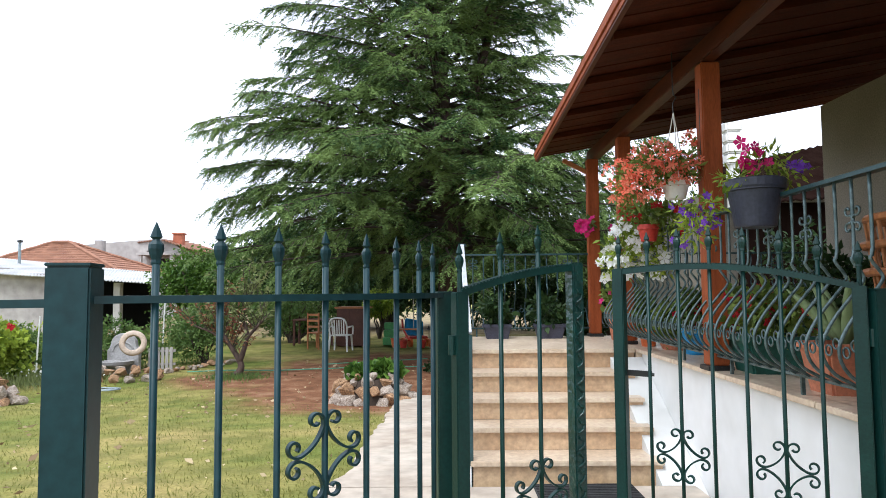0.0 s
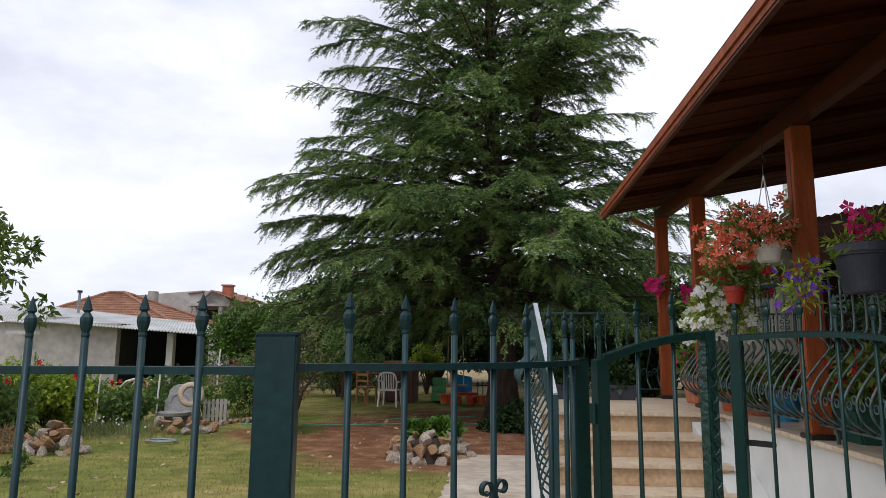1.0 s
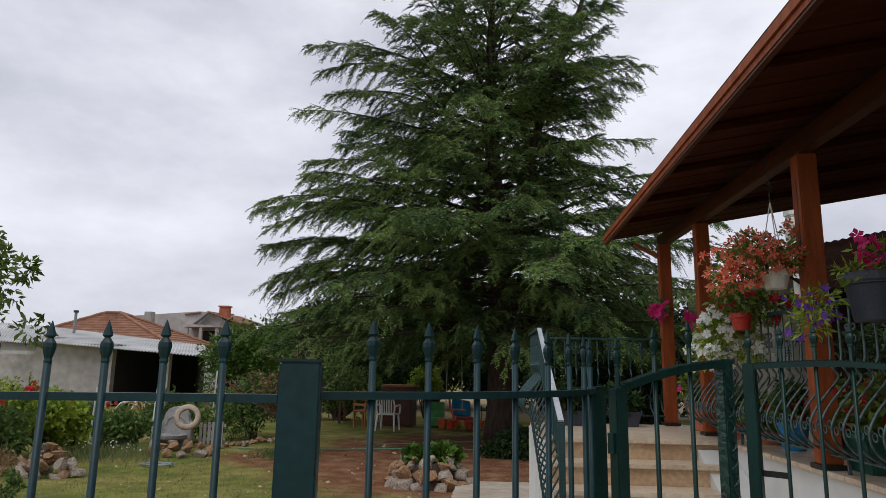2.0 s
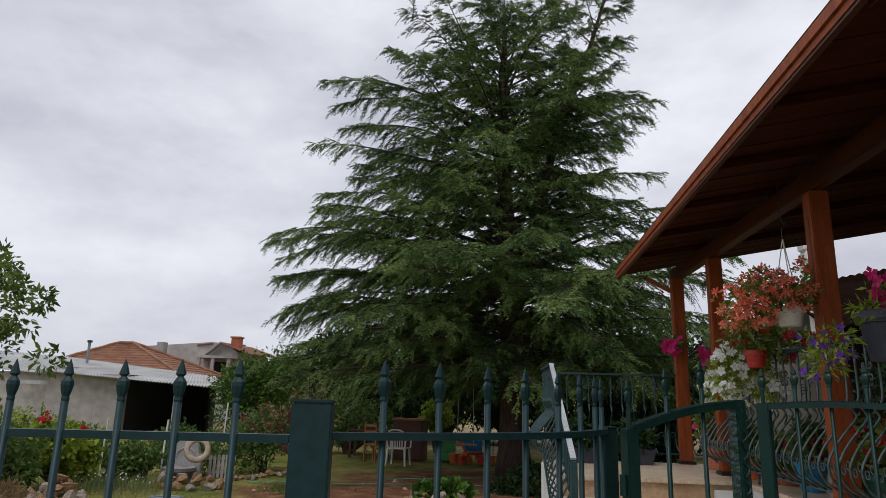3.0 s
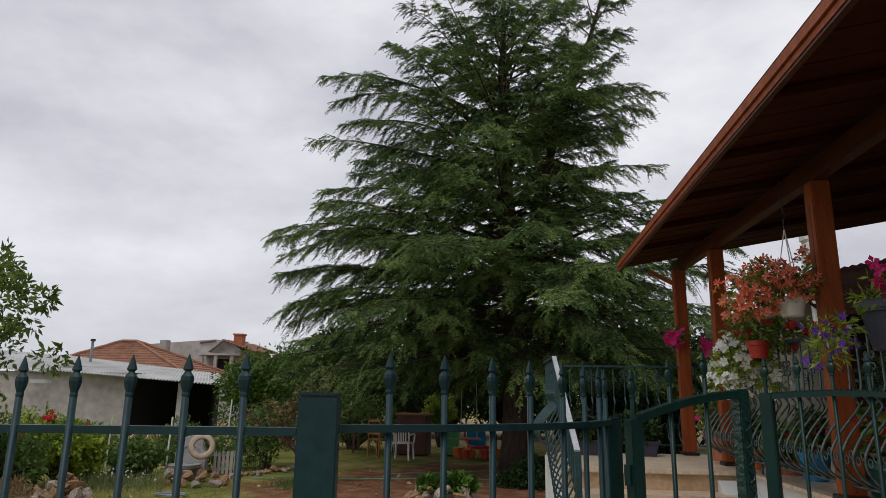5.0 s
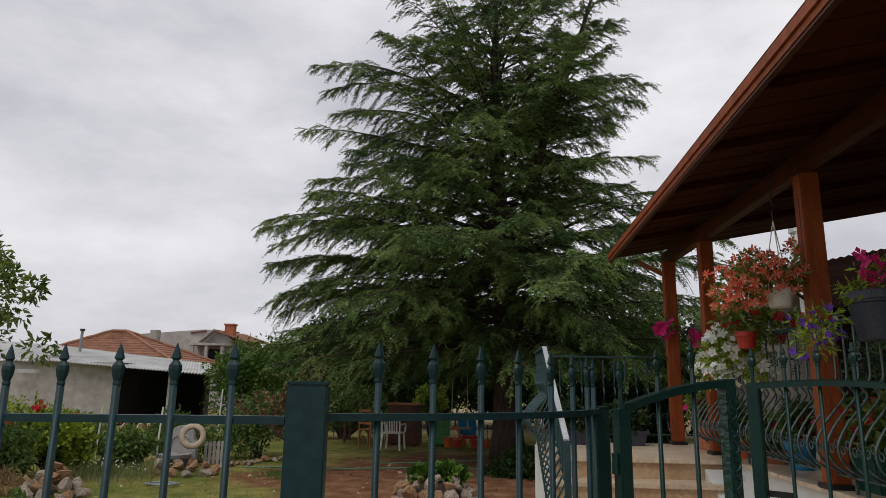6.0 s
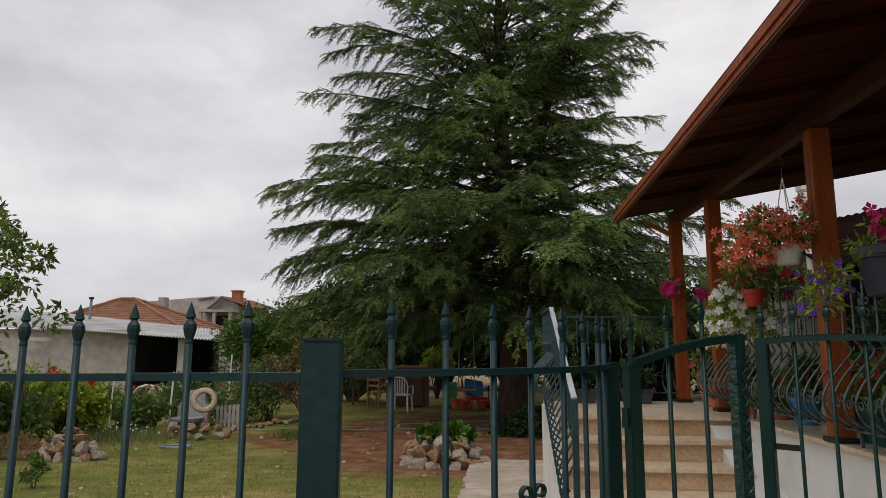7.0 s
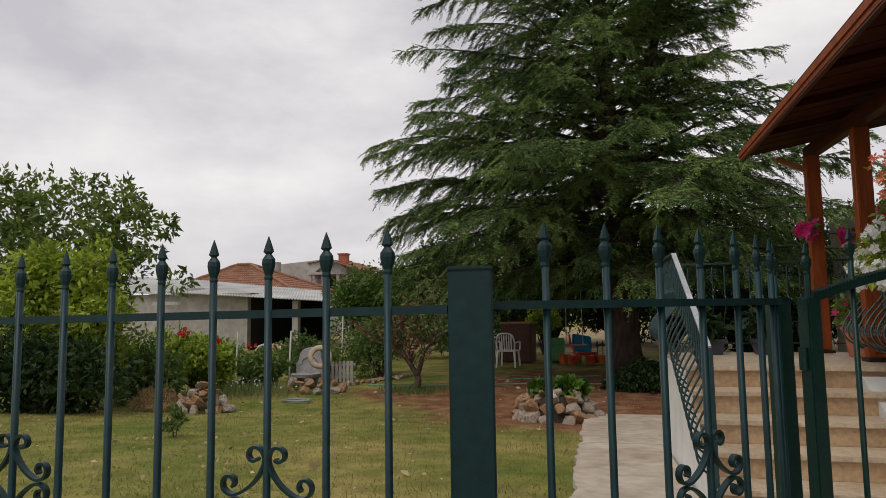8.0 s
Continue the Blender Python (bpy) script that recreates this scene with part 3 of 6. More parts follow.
def sweep_rail(name, parent, pts, width, thick, mat):
    """A flat bar on edge-free brackets along points, width across, thick upright."""
    bm = bmesh.new()
    rings = []
    pts = [Vector(p) for p in pts]
    for i, p in enumerate(pts):
        d = pts[min(i + 1, len(pts) - 1)] - pts[max(i - 1, 0)]
        s = Vector((d.y, -d.x, 0)).normalized() * width / 2
        rings.append([bm.verts.new(p + s + Vector((0, 0, thick / 2))), bm.verts.new(p - s + Vector((0, 0, thick / 2))), bm.verts.new(p - s - Vector((0, 0, thick / 2))), bm.verts.new(p + s - Vector((0, 0, thick / 2)))])
    for r0, r1 in zip(rings, rings[1:]):
        for k in range(4):
            bm.faces.new((r0[k], r0[(k + 1) % 4], r1[(k + 1) % 4], r1[k]))
    bm.faces.new(rings[0])
    bm.faces.new(rings[-1][::-1])
    bmesh.ops.recalc_face_normals(bm, faces=bm.faces)
    return part(name, bm, mat, parent)


def arc_point(s):
    """The bent fence panel: s metres along from the corner post to the gate post."""
    table = ((-0.735, 1.352), (-0.610, 1.408), (-0.492, 1.467), (-0.382, 1.539), (-0.288, 1.626), (-0.198, 1.716), (-0.128, 1.819), (-0.070, 1.935), (-0.032, 2.055), (-0.012, 2.15))
    t = s / 0.13
    i = max(0, min(int(t), len(table) - 2))
    f = t - i
    return table[i][0] + (table[i + 1][0] - table[i][0]) * f, table[i][1] + (table[i + 1][1] - table[i][1]) * f


def build_fence():
    tall = 1.494 - 0.090 - BASE_Z + 0.004
    me = picket_mesh("picket", tall, M["green_paint"])
    bent = thing("iron_fence", (0, 0, BASE_Z), "dark green iron fence panel bent towards the gate, with spearheads", "fence", "street fence")
    for k in range(1, 9):
        x, y = arc_point(0.13 * k)
        a, b = arc_point(0.13 * k - 0.06), arc_point(0.13 * k + 0.06)
        yaw = math.degrees(math.atan2(b[1] - a[1], b[0] - a[0]))
        add_picket(bent, me, SPEAR_GREEN, x, y, 0, tall, yaw)
        if k == 4:
            add_scroll(bent, SCROLL_GREEN, x, y, 0.955 - BASE_Z, yaw)
    for z in (RAIL_Z, BASE_Z + 0.07):
        sweep_rail("rail", bent, [(*arc_point(0.02 + 0.13 * 8.9 * i / 36), z - BASE_Z) for i in range(37)], 0.03, 0.016, M["green_paint"])
    straight = thing("iron_fence", (0, 0, BASE_Z), "dark green straight iron fence panel with spearheads and scrolls", "fence", "street fence")
    ux, uy = -0.9985, 0.055
    for k in range(1, 15):
        x, y = -0.910 + ux * 0.1315 * (k - 1), 1.322 + uy * 0.1315 * (k - 1)
        add_picket(straight, me, SPEAR_GREEN, x, y, -0.008 - 0.002 * k, tall, -3)
        if k in (3, 8, 13):
            add_scroll(straight, SCROLL_GREEN, x, y, 0.955 - BASE_Z, -3)
    for z in (RAIL_Z - 0.006, BASE_Z + 0.07):
        sweep_rail("rail", straight, [(-0.79, 1.328, z - BASE_Z), (-0.91 + ux * 2.0, 1.322 + uy * 2.0, z - 0.022 - BASE_Z)], 0.022, 0.017, M["green_paint"])
    post = thing("fence_post", (-0.7525, 1.358, 0.02), "square dark green steel fence post with a flat cap", "post", "fence posts", rz=10)
    part("shaft", boxes((-0.0425, -0.0425, 0.0, 0.0425, 0.0425, 1.382), bevel=0.004), M["green_paint"], post)
    part("cap", boxes((-0.0435, -0.0435, 1.382, 0.0435, 0.0435, 1.389), bevel=0.002), M["green_paint"], post)
    kerb = boxes((-3.4, 1.26, -0.05, -0.70, 1.42, BASE_Z + 0.02))
    tagged(part("kerb", kerb, M["concrete"]), "low concrete footing under the street fence", "kerb", kind="structure")
    far = thing("fence_post", (-2.98, 1.44, 0.02), "square dark green steel fence post with a flat cap", "post", "fence posts", rz=-3)
    for o in list(post.children):
        share(o.name.split(".")[0], o.data, far, Matrix())
    for x, y, rz in ((0.002, 2.17, 12), (1.478, 2.235, 0)):
        p = thing("gate_post", (x, y, 0.05), "square dark green steel gate post", "post", "gate posts", rz=rz)
        part("shaft", boxes((-0.026, -0.026, 0.0, 0.026, 0.026, 1.29), bevel=0.003), M["gate_paint"], p)
        part("cap", boxes((-0.027, -0.027, 1.29, 0.027, 0.027, 1.296), bevel=0.002), M["gate_paint"], p)


build_fence()


def build_leaf(at, yaw, width, count, closing_spear, scrolls, label, latch):
    """A gate leaf hinged at its origin, running along +x."""
    g = thing("metal_gate", at, label, "gate", "entrance gate", rz=yaw)
    lo, hi, bow = (1.352 - at[2], 1.422 - at[2], 0.045) if latch else (1.340 - at[2], 1.426 - at[2], 0.015)
    b0 = 0.10

    def top(x):
        u = min(1.0, max(0.0, x / width))
        return lo + (hi - lo) * u + bow * math.sin(math.pi * u)

    part("hinge_stile", boxes((-0.022, -0.02, b0 - 0.03, 0.022, 0.02, top(0) + 0.004), bevel=0.003), M["gate_paint"], g)
    share("spearhead", SPEAR_GATE, g, pose(0.0, 0, top(0) + 0.065))
    part("hinge_picket", tube(bmesh.new(), [(0, 0, top(0)), (0, 0, top(0) + 0.068)], 0.0075, 8), M["gate_paint"], g)
    part("closing_stile", boxes((width - 0.024, -0.022, b0 - 0.03, width + 0.024, 0.022, top(width) + 0.016), bevel=0.004), M["gate_paint"] if closing_spear else M["hammered"], g)
    if not closing_spear:
        # rolled relief on the narrow leaf's closing stile
        for z in np.arange(0.2, 1.25, 0.055):
            bm = bmesh.new()
            tube(bm, [(width - 0.012, -0.0235, z), (width + 0.008, -0.0245, z + 0.012), (width + 0.012, -0.0235, z + 0.028), (width - 0.002, -0.0245, z + 0.034), (width - 0.010, -0.0235, z + 0.046)], 0.0035, 6)
            part("relief", bm, M["hammered"], g)
    if closing_spear:
        part("closing_picket", tube(bmesh.new(), [(width, 0, top(width)), (width, 0, top(width) + 0.066)], 0.0075, 8), M["gate_paint"], g)
        share("spearhead", SPEAR_GATE, g, pose(width, 0, top(width) + 0.065))
    sweep_rail("top_rail", g, [(0.0 + width * i / 24, 0, top(width * i / 24)) for i in range(25)], 0.034, 0.022, M["gate_paint"])
    bm = bmesh.new()
    n = int(width / 0.012)
    for i in range(n):
        x = width * (i + 0.5) / n
        box(bm, x - 0.0035, -0.018, top(x) + 0.0105, x + 0.0035, 0.018, top(x) + 0.015)
    part("beading", bm, M["gate_paint"], g, "beaded upper edge")
    for z in (0.35, 1.12):
        part("hinge", tube(bmesh.new(), [(-0.03, 0.0, z - 0.03), (-0.03, 0.0, z + 0.03)], 0.011, 10), M["gate_paint"], g)
    sweep_rail("bottom_rail", g, [(0, 0, b0), (width, 0, b0)], 0.03, 0.03, M["gate_paint"])
    for k in range(1, count + 1):
        x = width * k / (count + 1)
        h = top(x) + 0.066 - b0
        p = part("picket", tube(bmesh.new(), [(0, 0, 0), (0, 0, h)], 0.0075, 8), M["gate_paint"], g, smooth=True)
        p.matrix_basis = pose(x, 0, b0)
        share("spearhead", SPEAR_GATE, p, pose(0, 0, h - 0.002))
        if k in scrolls:
            add_scroll(g, SCROLL_GATE, x, 0, 0.69 - at[2], 0)
    if latch:
        z = 1.0 - at[2]
        part("latch_bar", tube(bmesh.new(), [(width - 0.115, -0.03, z - 0.008), (width + 0.035, -0.034, z + 0.004)], 0.007, 8), M["black_iron"], g, "black iron latch bar")
        part("latch_handle", tube(bmesh.new(), [(width - 0.02, -0.02, z), (width - 0.03, -0.07, z - 0.004), (width - 0.11, -0.085, z - 0.012)], 0.007, 8), M["black_iron"], g, "black iron handle")
        part("latch_plate", boxes((width - 0.128, -0.012, z - 0.012, width - 0.002, -0.006, z + 0.012)), M["black_iron"], g)


build_leaf((0.052, 2.06, 0.06), 28, 0.455, 2, False, (2,), "narrow dark green iron gate leaf, slightly open", False)
build_leaf((1.43, 2.26, 0.06), 142, 0.865, 6, True, (2, 5), "wide dark green iron gate leaf, half open", True)


# ---- balustrades with bellied bars ----
def belly(z_top):
    """Outward offset and height of one bellied bar, from the handrail down."""
    f = z_top - 0.94
    rows = ((0.0, 1.0), (0.0, 0.66), (0.012, 0.61), (-0.03, 0.54), (-0.028, 0.50), (0.03, 0.42), (0.10, 0.32), (0.145, 0.22), (0.142, 0.14), (0.10, 0.07), (0.04, 0.03), (0.0, 0.0))
    return [(o, 0.94 + f * h) for o, h in rows]


def smooth_line(pts, n=3):
    out = []
    for i in range(len(pts) - 1):
        p0, p1, p2, p3 = [Vector(pts[max(0, min(len(pts) - 1, j))]) for j in (i - 1, i, i + 1, i + 2)]
        for k in range(n):
            t = k / n
            out.append(0.5 * ((2 * p1) + (p2 - p0) * t + (2 * p0 - 5 * p1 + 4 * p2 - p3) * t * t + (3 * p1 - p0 - 3 * p2 + p3) * t ** 3))
    out.append(Vector(pts[-1]))
    return out


def mesh_of(name, bm, mat, smooth=True):
    me = bpy.data.meshes.new(name)
    bm.normal_update()
    bm.to_mesh(me)
    bm.free()
    me.materials.append(mat)
    if smooth:
        me.shade_smooth()
    return me


def balustrade(name, start, end, out, z_top, label, spacing=0.115, mat="silver_paint", legs=True, drop=0.0):
    """From start to end (x, y); out is the side on which the bars belly. drop: the end lies so much lower."""
    s, e = Vector((*start, 0)), Vector((*end, 0))
    d = (e - s)
    length = d.length
    yaw = math.degrees(math.atan2(d.y, d.x))
    b = thing(name, (s.x, s.y, FLOOR), label, "balustrade", "porch balustrades", rz=yaw)
    side = 1 if (Vector((-d.y, d.x, 0)).dot(Vector((*out, 0))) > 0) else -1
    bar = mesh_of("baluster", tube(bmesh.new(), smooth_line([(0, side * o, z - FLOOR) for o, z in belly(z_top)]), 0.0075, 6), M[mat])
    bm = bmesh.new()
    for cx, cz, r in ((0.026, 1.13, 0.021), (-0.026, 1.10, 0.021)):
        tube(bm, [(cx + r * math.cos(a), side * 0.14, cz - FLOOR + r * math.sin(a)) for a in np.linspace(0, 6.28318, 11)[:-1]], 0.0045, 5, closed=True)
    ring = mesh_of("ring", bm, M[mat])
    bm = bmesh.new()
    for sx, sz in ((1, 1), (-1, 1), (1, -1), (-1, -1)):
        curl = [(0.004, 0.006)] + [(0.030 + 0.023 * (1 - 0.06 * k) * math.cos(a), 0.036 + 0.023 * (1 - 0.06 * k) * math.sin(a)) for k, a in enumerate(np.linspace(-2.2, 2.9, 11))]
        tube(bm, [(sx * x, 0, 1.63 - FLOOR + sz * z) for x, z in curl], 0.0055, 5)
    rosette = mesh_of("rosette", bm, M[mat])
    n = max(2, round(length / spacing))
    for k in range(n + 1):
        x = length * k / n
        z = -drop * k / n
        share("baluster", bar, b, pose(x, 0, z))
        if k < n:
            share("ring", ring, b, pose(x + length / n / 2, 0, z - drop / n / 2))
        if k % 3 == 1:
            share("rosette", rosette, b, pose(x, 0, z))
    h = z_top - FLOOR

    def bar_between(pname, z0, z1, w, m, lab=""):
        bm = bmesh.new()
        v = [bm.verts.new((x, y, z - dz)) for x, dz in ((-0.01, 0), (length + 0.01, drop)) for y, z in ((-w, z0), (w, z0), (w, z1), (-w, z1))]
        for f in ((0, 1, 2, 3), (7, 6, 5, 4), (0, 4, 5, 1), (1, 5, 6, 2), (2, 6, 7, 3), (3, 7, 4, 0)):
            bm.faces.new([v[i] for i in f])
        bmesh.ops.recalc_face_normals(bm, faces=bm.faces)
        part(pname, bm, m, b, lab)

    bar_between("handrail", h, h + 0.018, 0.026, M["rail_paint"])
    bar_between("bottom_rail", 0.085, 0.097, 0.014, M[mat])
    if legs:
        for x in np.arange(0.15, length, 0.75):
            part("leg", boxes((x - 0.008, -0.008, 0.0, x + 0.008, 0.008, 0.088)), M[mat], b)
    return b


balustrade("porch_balustrade", (EDGE + 0.06, 6.25), (EDGE + 0.06, -0.9), (-1, 0), 1.80, "green and grey iron balustrade with bellied bars on the porch wall")
balustrade("far_balustrade", (0.2, FAR - 0.06), (1.58, FAR - 0.06), (0, 1), 1.73, "dark iron balustrade at the far edge of the landing", mat="rail_paint")
balustrade("far_balustrade", (1.74, FAR - 0.06), (4.15, FAR - 0.06), (0, 1), 1.73, "dark iron balustrade at the far end of the porch", mat="rail_paint")
balustrade("landing_balustrade", (0.175, FAR - 0.12), (0.175, 5.95), (-1, 0), 1.76, "dark iron balustrade at the side of the landing", mat="rail_paint", spacing=0.1)


def stair_rail():
    top, low = Vector((0.165, 5.93, 1.765)), Vector((0.168, 4.45, 1.065))
    r = thing("stair_railing", (0, 0, 0), "handrail coloured pale like the sky it reflects, with dark bellied iron bars beside the stairs", "railing")
    bm = bmesh.new()
    d = (low - top).normalized()
    n = Vector((1, 0, 0)).cross(d).normalized()
    v = [bm.verts.new(p + Vector((1, 0, 0)) * a + n * c) for p in (top, low) for a, c in ((-0.019, -0.007), (0.019, -0.007), (0.019, 0.007), (-0.019, 0.007))]
    for f in ((0, 1, 2, 3), (7, 6, 5, 4), (0, 4, 5, 1), (1, 5, 6, 2), (2, 6, 7, 3), (3, 7, 4, 0)):
        bm.faces.new([v[i] for i in f])
    bmesh.ops.recalc_face_normals(bm, faces=bm.faces)
    # whole bar gets the sky reflection of its flat top as colour
    part("handrail", bm, M["reflecting_rail"], r)
    bar = mesh_of("baluster", tube(bmesh.new(), smooth_line([(-o * 0.62, 0, (z - 1.8) * 0.97) for o, z in belly(1.8)]), 0.0075, 6), M["rail_paint"])
    for k in range(15):
        p = top.lerp(low, (k + 0.4) / 15)
        share("baluster", bar, r, pose(p.x, p.y, p.z - 0.005))
    bm = bmesh.new()
    box(bm, 0.15, 4.42, 0.0, 0.19, 4.47, 1.05, bevel=0.003)
    part("newel", bm, M["rail_paint"], r)


stair_rail()


# ---- cedar ----
def cedar():
    base = Vector((0.16, 15.9, ground_z(0, 15.9) - 0.05))
    tree = thing("cedar_tree", base, "tall old cedar with layered drooping dark green branches", "tree")
    top = 12.95
    r = random.Random(12)

    def trunk_at(h):
        return Vector((0.06 * math.sin(h * 0.6) - 0.025 * h, 0.06 * math.sin(h * 0.7), h))

    tp = [trunk_at(h) for h in np.linspace(0, top - 0.3, 18)]
    tr = [0.36 * (1 - i / 17) ** 0.85 + 0.02 for i in range(18)]
    tr[0] = 0.47
    part("trunk", tube(bmesh.new(), tp, tr, 12), M["bark"], tree, smooth=True)
    # a second leader that leaves the trunk at half height
    lp = [trunk_at(4.6), Vector((0.42, -0.25, 5.6)), Vector((1.0, -0.35, 8.0)), Vector((1.9, -0.3, 10.6)), Vector((2.55, -0.3, 12.75))]
    part("leader", tube(bmesh.new(), smooth_line(lp, 4), [0.17 * (1 - k / 17) + 0.012 for k in range(17)], 8), M["bark"], tree, smooth=True)

    def reach(h, az):
        """How far a limb whose tip is at height h goes; longer on the open side low down."""
        west = np.interp(h, (2.0, 3.0, 4.0, 5.2, 6.0, 6.6, 7.4, 8.6, 10.2, 10.8, 11.9, 12.6, 12.9), (5.4, 5.9, 6.0, 5.9, 5.2, 4.4, 4.8, 4.9, 4.5, 3.5, 2.3, 1.0, 0.4))
        east = np.interp(h, (2.0, 3.0, 5.2, 5.9, 6.4, 7.2, 9.0, 9.8, 11.2, 12.2, 12.9), (5.4, 5.8, 5.2, 3.5, 3.0, 3.5, 3.9, 3.6, 2.6, 1.6, 0.4))
        c = math.cos(az)
        k = (west + east) / 2 * (1 - abs(c)) + abs(c) * (west if c < 0 else east)
        if h < 3.2 and math.sin(az) < -0.3:
            k *= 0.8
        return k

    sp, sd, sl = [], [], []
    tw_p, tw_d, tw_l = [], [], []

    def bough(p0, tip, arch, wide, fringe):
        """One limb from p0 to its tip, with side shoots that lie flat and sprays that hang from them."""
        flat = Vector((tip.x - p0.x, tip.y - p0.y, 0))
        L = max(0.4, flat.length)
        d = flat.normalized() if flat.length > 0.01 else Vector((1, 0, 0))
        side = Vector((-d.y, d.x, 0))
        seed = r.uniform(0, 90)
        bend = r.uniform(-0.10, 0.10)
        line = []
        for s in np.linspace(0, 1, 11):
            wob = noise.noise_vector(Vector((seed, s * 2.2, 0))) * (0.06 * L * s)
            up = arch * L * (4 * s * (1 - s)) * (0.6 + 0.4 * s) - 0.05 * L * max(0, s - 0.75) * 2
            line.append(p0.lerp(tip, s) + wob + side * (bend * L * s * (1 - s) * 4) + Vector((0, 0, up)))
        rad = 0.012 + 0.009 * L
        part("limb", tube(bmesh.new(), line, [rad * (1 - 0.9 * k / 10) for k in range(11)], 5), M["twig"], tree)
        n2 = max(8, int(L * 8.0))
        for k in range(n2):
            s = 0.2 + 0.8 * ((k + r.random()) / n2) ** 0.8
            f = s * 10
            i0 = min(9, int(f))
            q = line[i0].lerp(line[i0 + 1], f - i0)
            along = (line[i0 + 1] - line[i0]).normalized()
            sgn = 1 if k % 2 else -1
            l2 = (0.22 + wide * L * (1.02 - s) ** 0.75) * r.choice((r.uniform(0.35, 0.7), r.uniform(0.7, 1.15)))
            ang = r.uniform(0.5, 1.0)
            d2 = along * math.cos(ang) + side * sgn * math.sin(ang) + Vector((0, 0, r.choice((r.uniform(-0.55, -0.1), r.uniform(-0.15, 0.3)))))
            sag = r.uniform(0.1, 0.45)
            tw_p.append(q)
            tw_d.append(d2 + Vector((0, 0, -sag * 0.5)))
            tw_l.append(l2)
            n3 = max(3, int(l2 / 0.062))
            for m in range(n3):
                u = (m + r.random()) / n3
                pp = q + d2 * (l2 * u) + Vector((0, 0, -sag * l2 * u * u))
                s3 = 1 if m % 2 else -1
                out = d2 * 0.75 + side * (s3 * r.uniform(0.1, 0.7)) + along * r.uniform(-0.1, 0.5)
                dd = out.normalized() + Vector((0, 0, -r.uniform(0.1, fringe)))
                sp.append(pp)
                sd.append(dd.normalized())
                sl.append(r.uniform(0.12, 0.25) * (0.75 + 0.5 * u))
        for m in range(12):
            s = 1 - 0.16 * m / 12
            f = s * 10
            i0 = min(9, int(f))
            sp.append(line[i0].lerp(line[i0 + 1], f - i0))
            sd.append((d + side * r.uniform(-0.6, 0.6) + Vector((0, 0, r.uniform(-0.7, 0.15)))).normalized())
            sl.append(r.uniform(0.18, 0.34))

    n = 222
    for i in range(n):
        h = 1.75 + (top - 1.95) * max(0.0, (i + r.uniform(-0.4, 0.4)) / n) ** 1.0
        h = min(h, top - 0.1)
        az = i * 2.39996 + r.uniform(-0.45, 0.45)
        R = reach(h, az) * r.choice((r.uniform(0.45, 0.78), r.uniform(0.76, 0.98), r.uniform(0.92, 1.05)))
        k = np.interp(h, (1.5, 2.5, 4.0, 6.0, 8.0, 10.0, 11.5, 13.0), (-0.30, -0.14, 0.02, 0.10, 0.22, 0.36, 0.62, 1.2)) + r.uniform(-0.10, 0.10)
        p0 = trunk_at(min(top - 0.7, max(2.2, h - k * R)))
        bough(p0, Vector((p0.x + R * math.cos(az), p0.y + R * math.sin(az), h)), r.uniform(0.02, 0.09), r.uniform(0.20, 0.34), r.uniform(0.3, 0.95))
    for j in range(52):
        f = 0.25 + 0.75 * j / 52
        g = f * 4
        i0 = min(3, int(g))
        q = lp[i0].lerp(lp[i0 + 1], g - i0)
        az, R = j * 2.39996, (2.6 - 1.9 * f) * r.uniform(0.5, 1.05)
        bough(q, q + Vector((R * math.cos(az), R * math.sin(az), R * (0.25 + 0.75 * f))), 0.05, 0.3, 0.8)
    # long limbs that stand out from the crown
    for az, R, h, p in ((3.12, 6.2, 5.95, 4.9), (3.25, 6.2, 2.55, 2.5), (3.4, 5.6, 2.2, 2.4), (3.0, 5.4, 2.9, 2.8), (3.6, 5.2, 3.0, 2.9), (2.8, 5.2, 2.5, 2.5), (3.8, 4.6, 2.1, 2.4), (5.0, 3.8, 2.3, 2.5), (5.9, 5.0, 2.6, 2.6), (3.05, 6.0, 3.85, 3.6), (3.2, 4.75, 10.2, 8.6), (4.12, 4.6, 5.9, 4.6), (4.2, 4.9, 4.3, 3.8), (5.35, 5.0, 4.4, 3.5), (5.6, 4.9, 3.5, 3.2), (0.05, 3.75, 9.2, 7.8), (0.1, 5.9, 5.0, 4.4), (4.6, 4.2, 7.0, 5.6), (5.1, 4.2, 8.4, 6.9), (4.4, 3.6, 9.4, 7.7)):
        p0 = trunk_at(p)
        bough(p0, Vector((p0.x + R * math.cos(az), p0.y + R * math.sin(az), h)), 0.05, 0.26, 0.8)
    P, D, L = np.array(sp), np.array(sd), np.array(sl)
    S = unit(np.cross(D, np.array([0, 0, 1.0]) + rng.normal(size=D.shape) * 0.3))
    per = 12
    out = []
    for k in range(per):
        u = (k + 0.5) / per
        sg = 1 if k % 2 else -1
        a = P + D * (L * u)[:, None] + np.array([0, 0, -0.3]) * (L * u * u)[:, None]
        dd = D * 0.7 + S * sg * 0.75 + np.array([0, 0, -0.1 * u]) + rng.normal(size=D.shape) * 0.16
        out.append(leaf_quads(a, dd, (0.058 + 0.035 * (1 - u)) * rng.uniform(0.7, 1.25, len(P)), 0.023, 0.1))
    out.append(leaf_quads(P, D + np.array([0, 0, -0.12]), L * 1.15, 0.016, 0.1))
    quads_object("crown", np.concatenate(out), M["cedar"], tree)
    tagged(quads_object("twig_mass", np.concatenate([leaf_quads(np.array(tw_p), np.array(tw_d), np.array(tw_l), 0.022, 0.3) for _ in range(2)]), M["twig"], tree), "bare brown side shoots", kind="stuff")
    return tree


cedar()


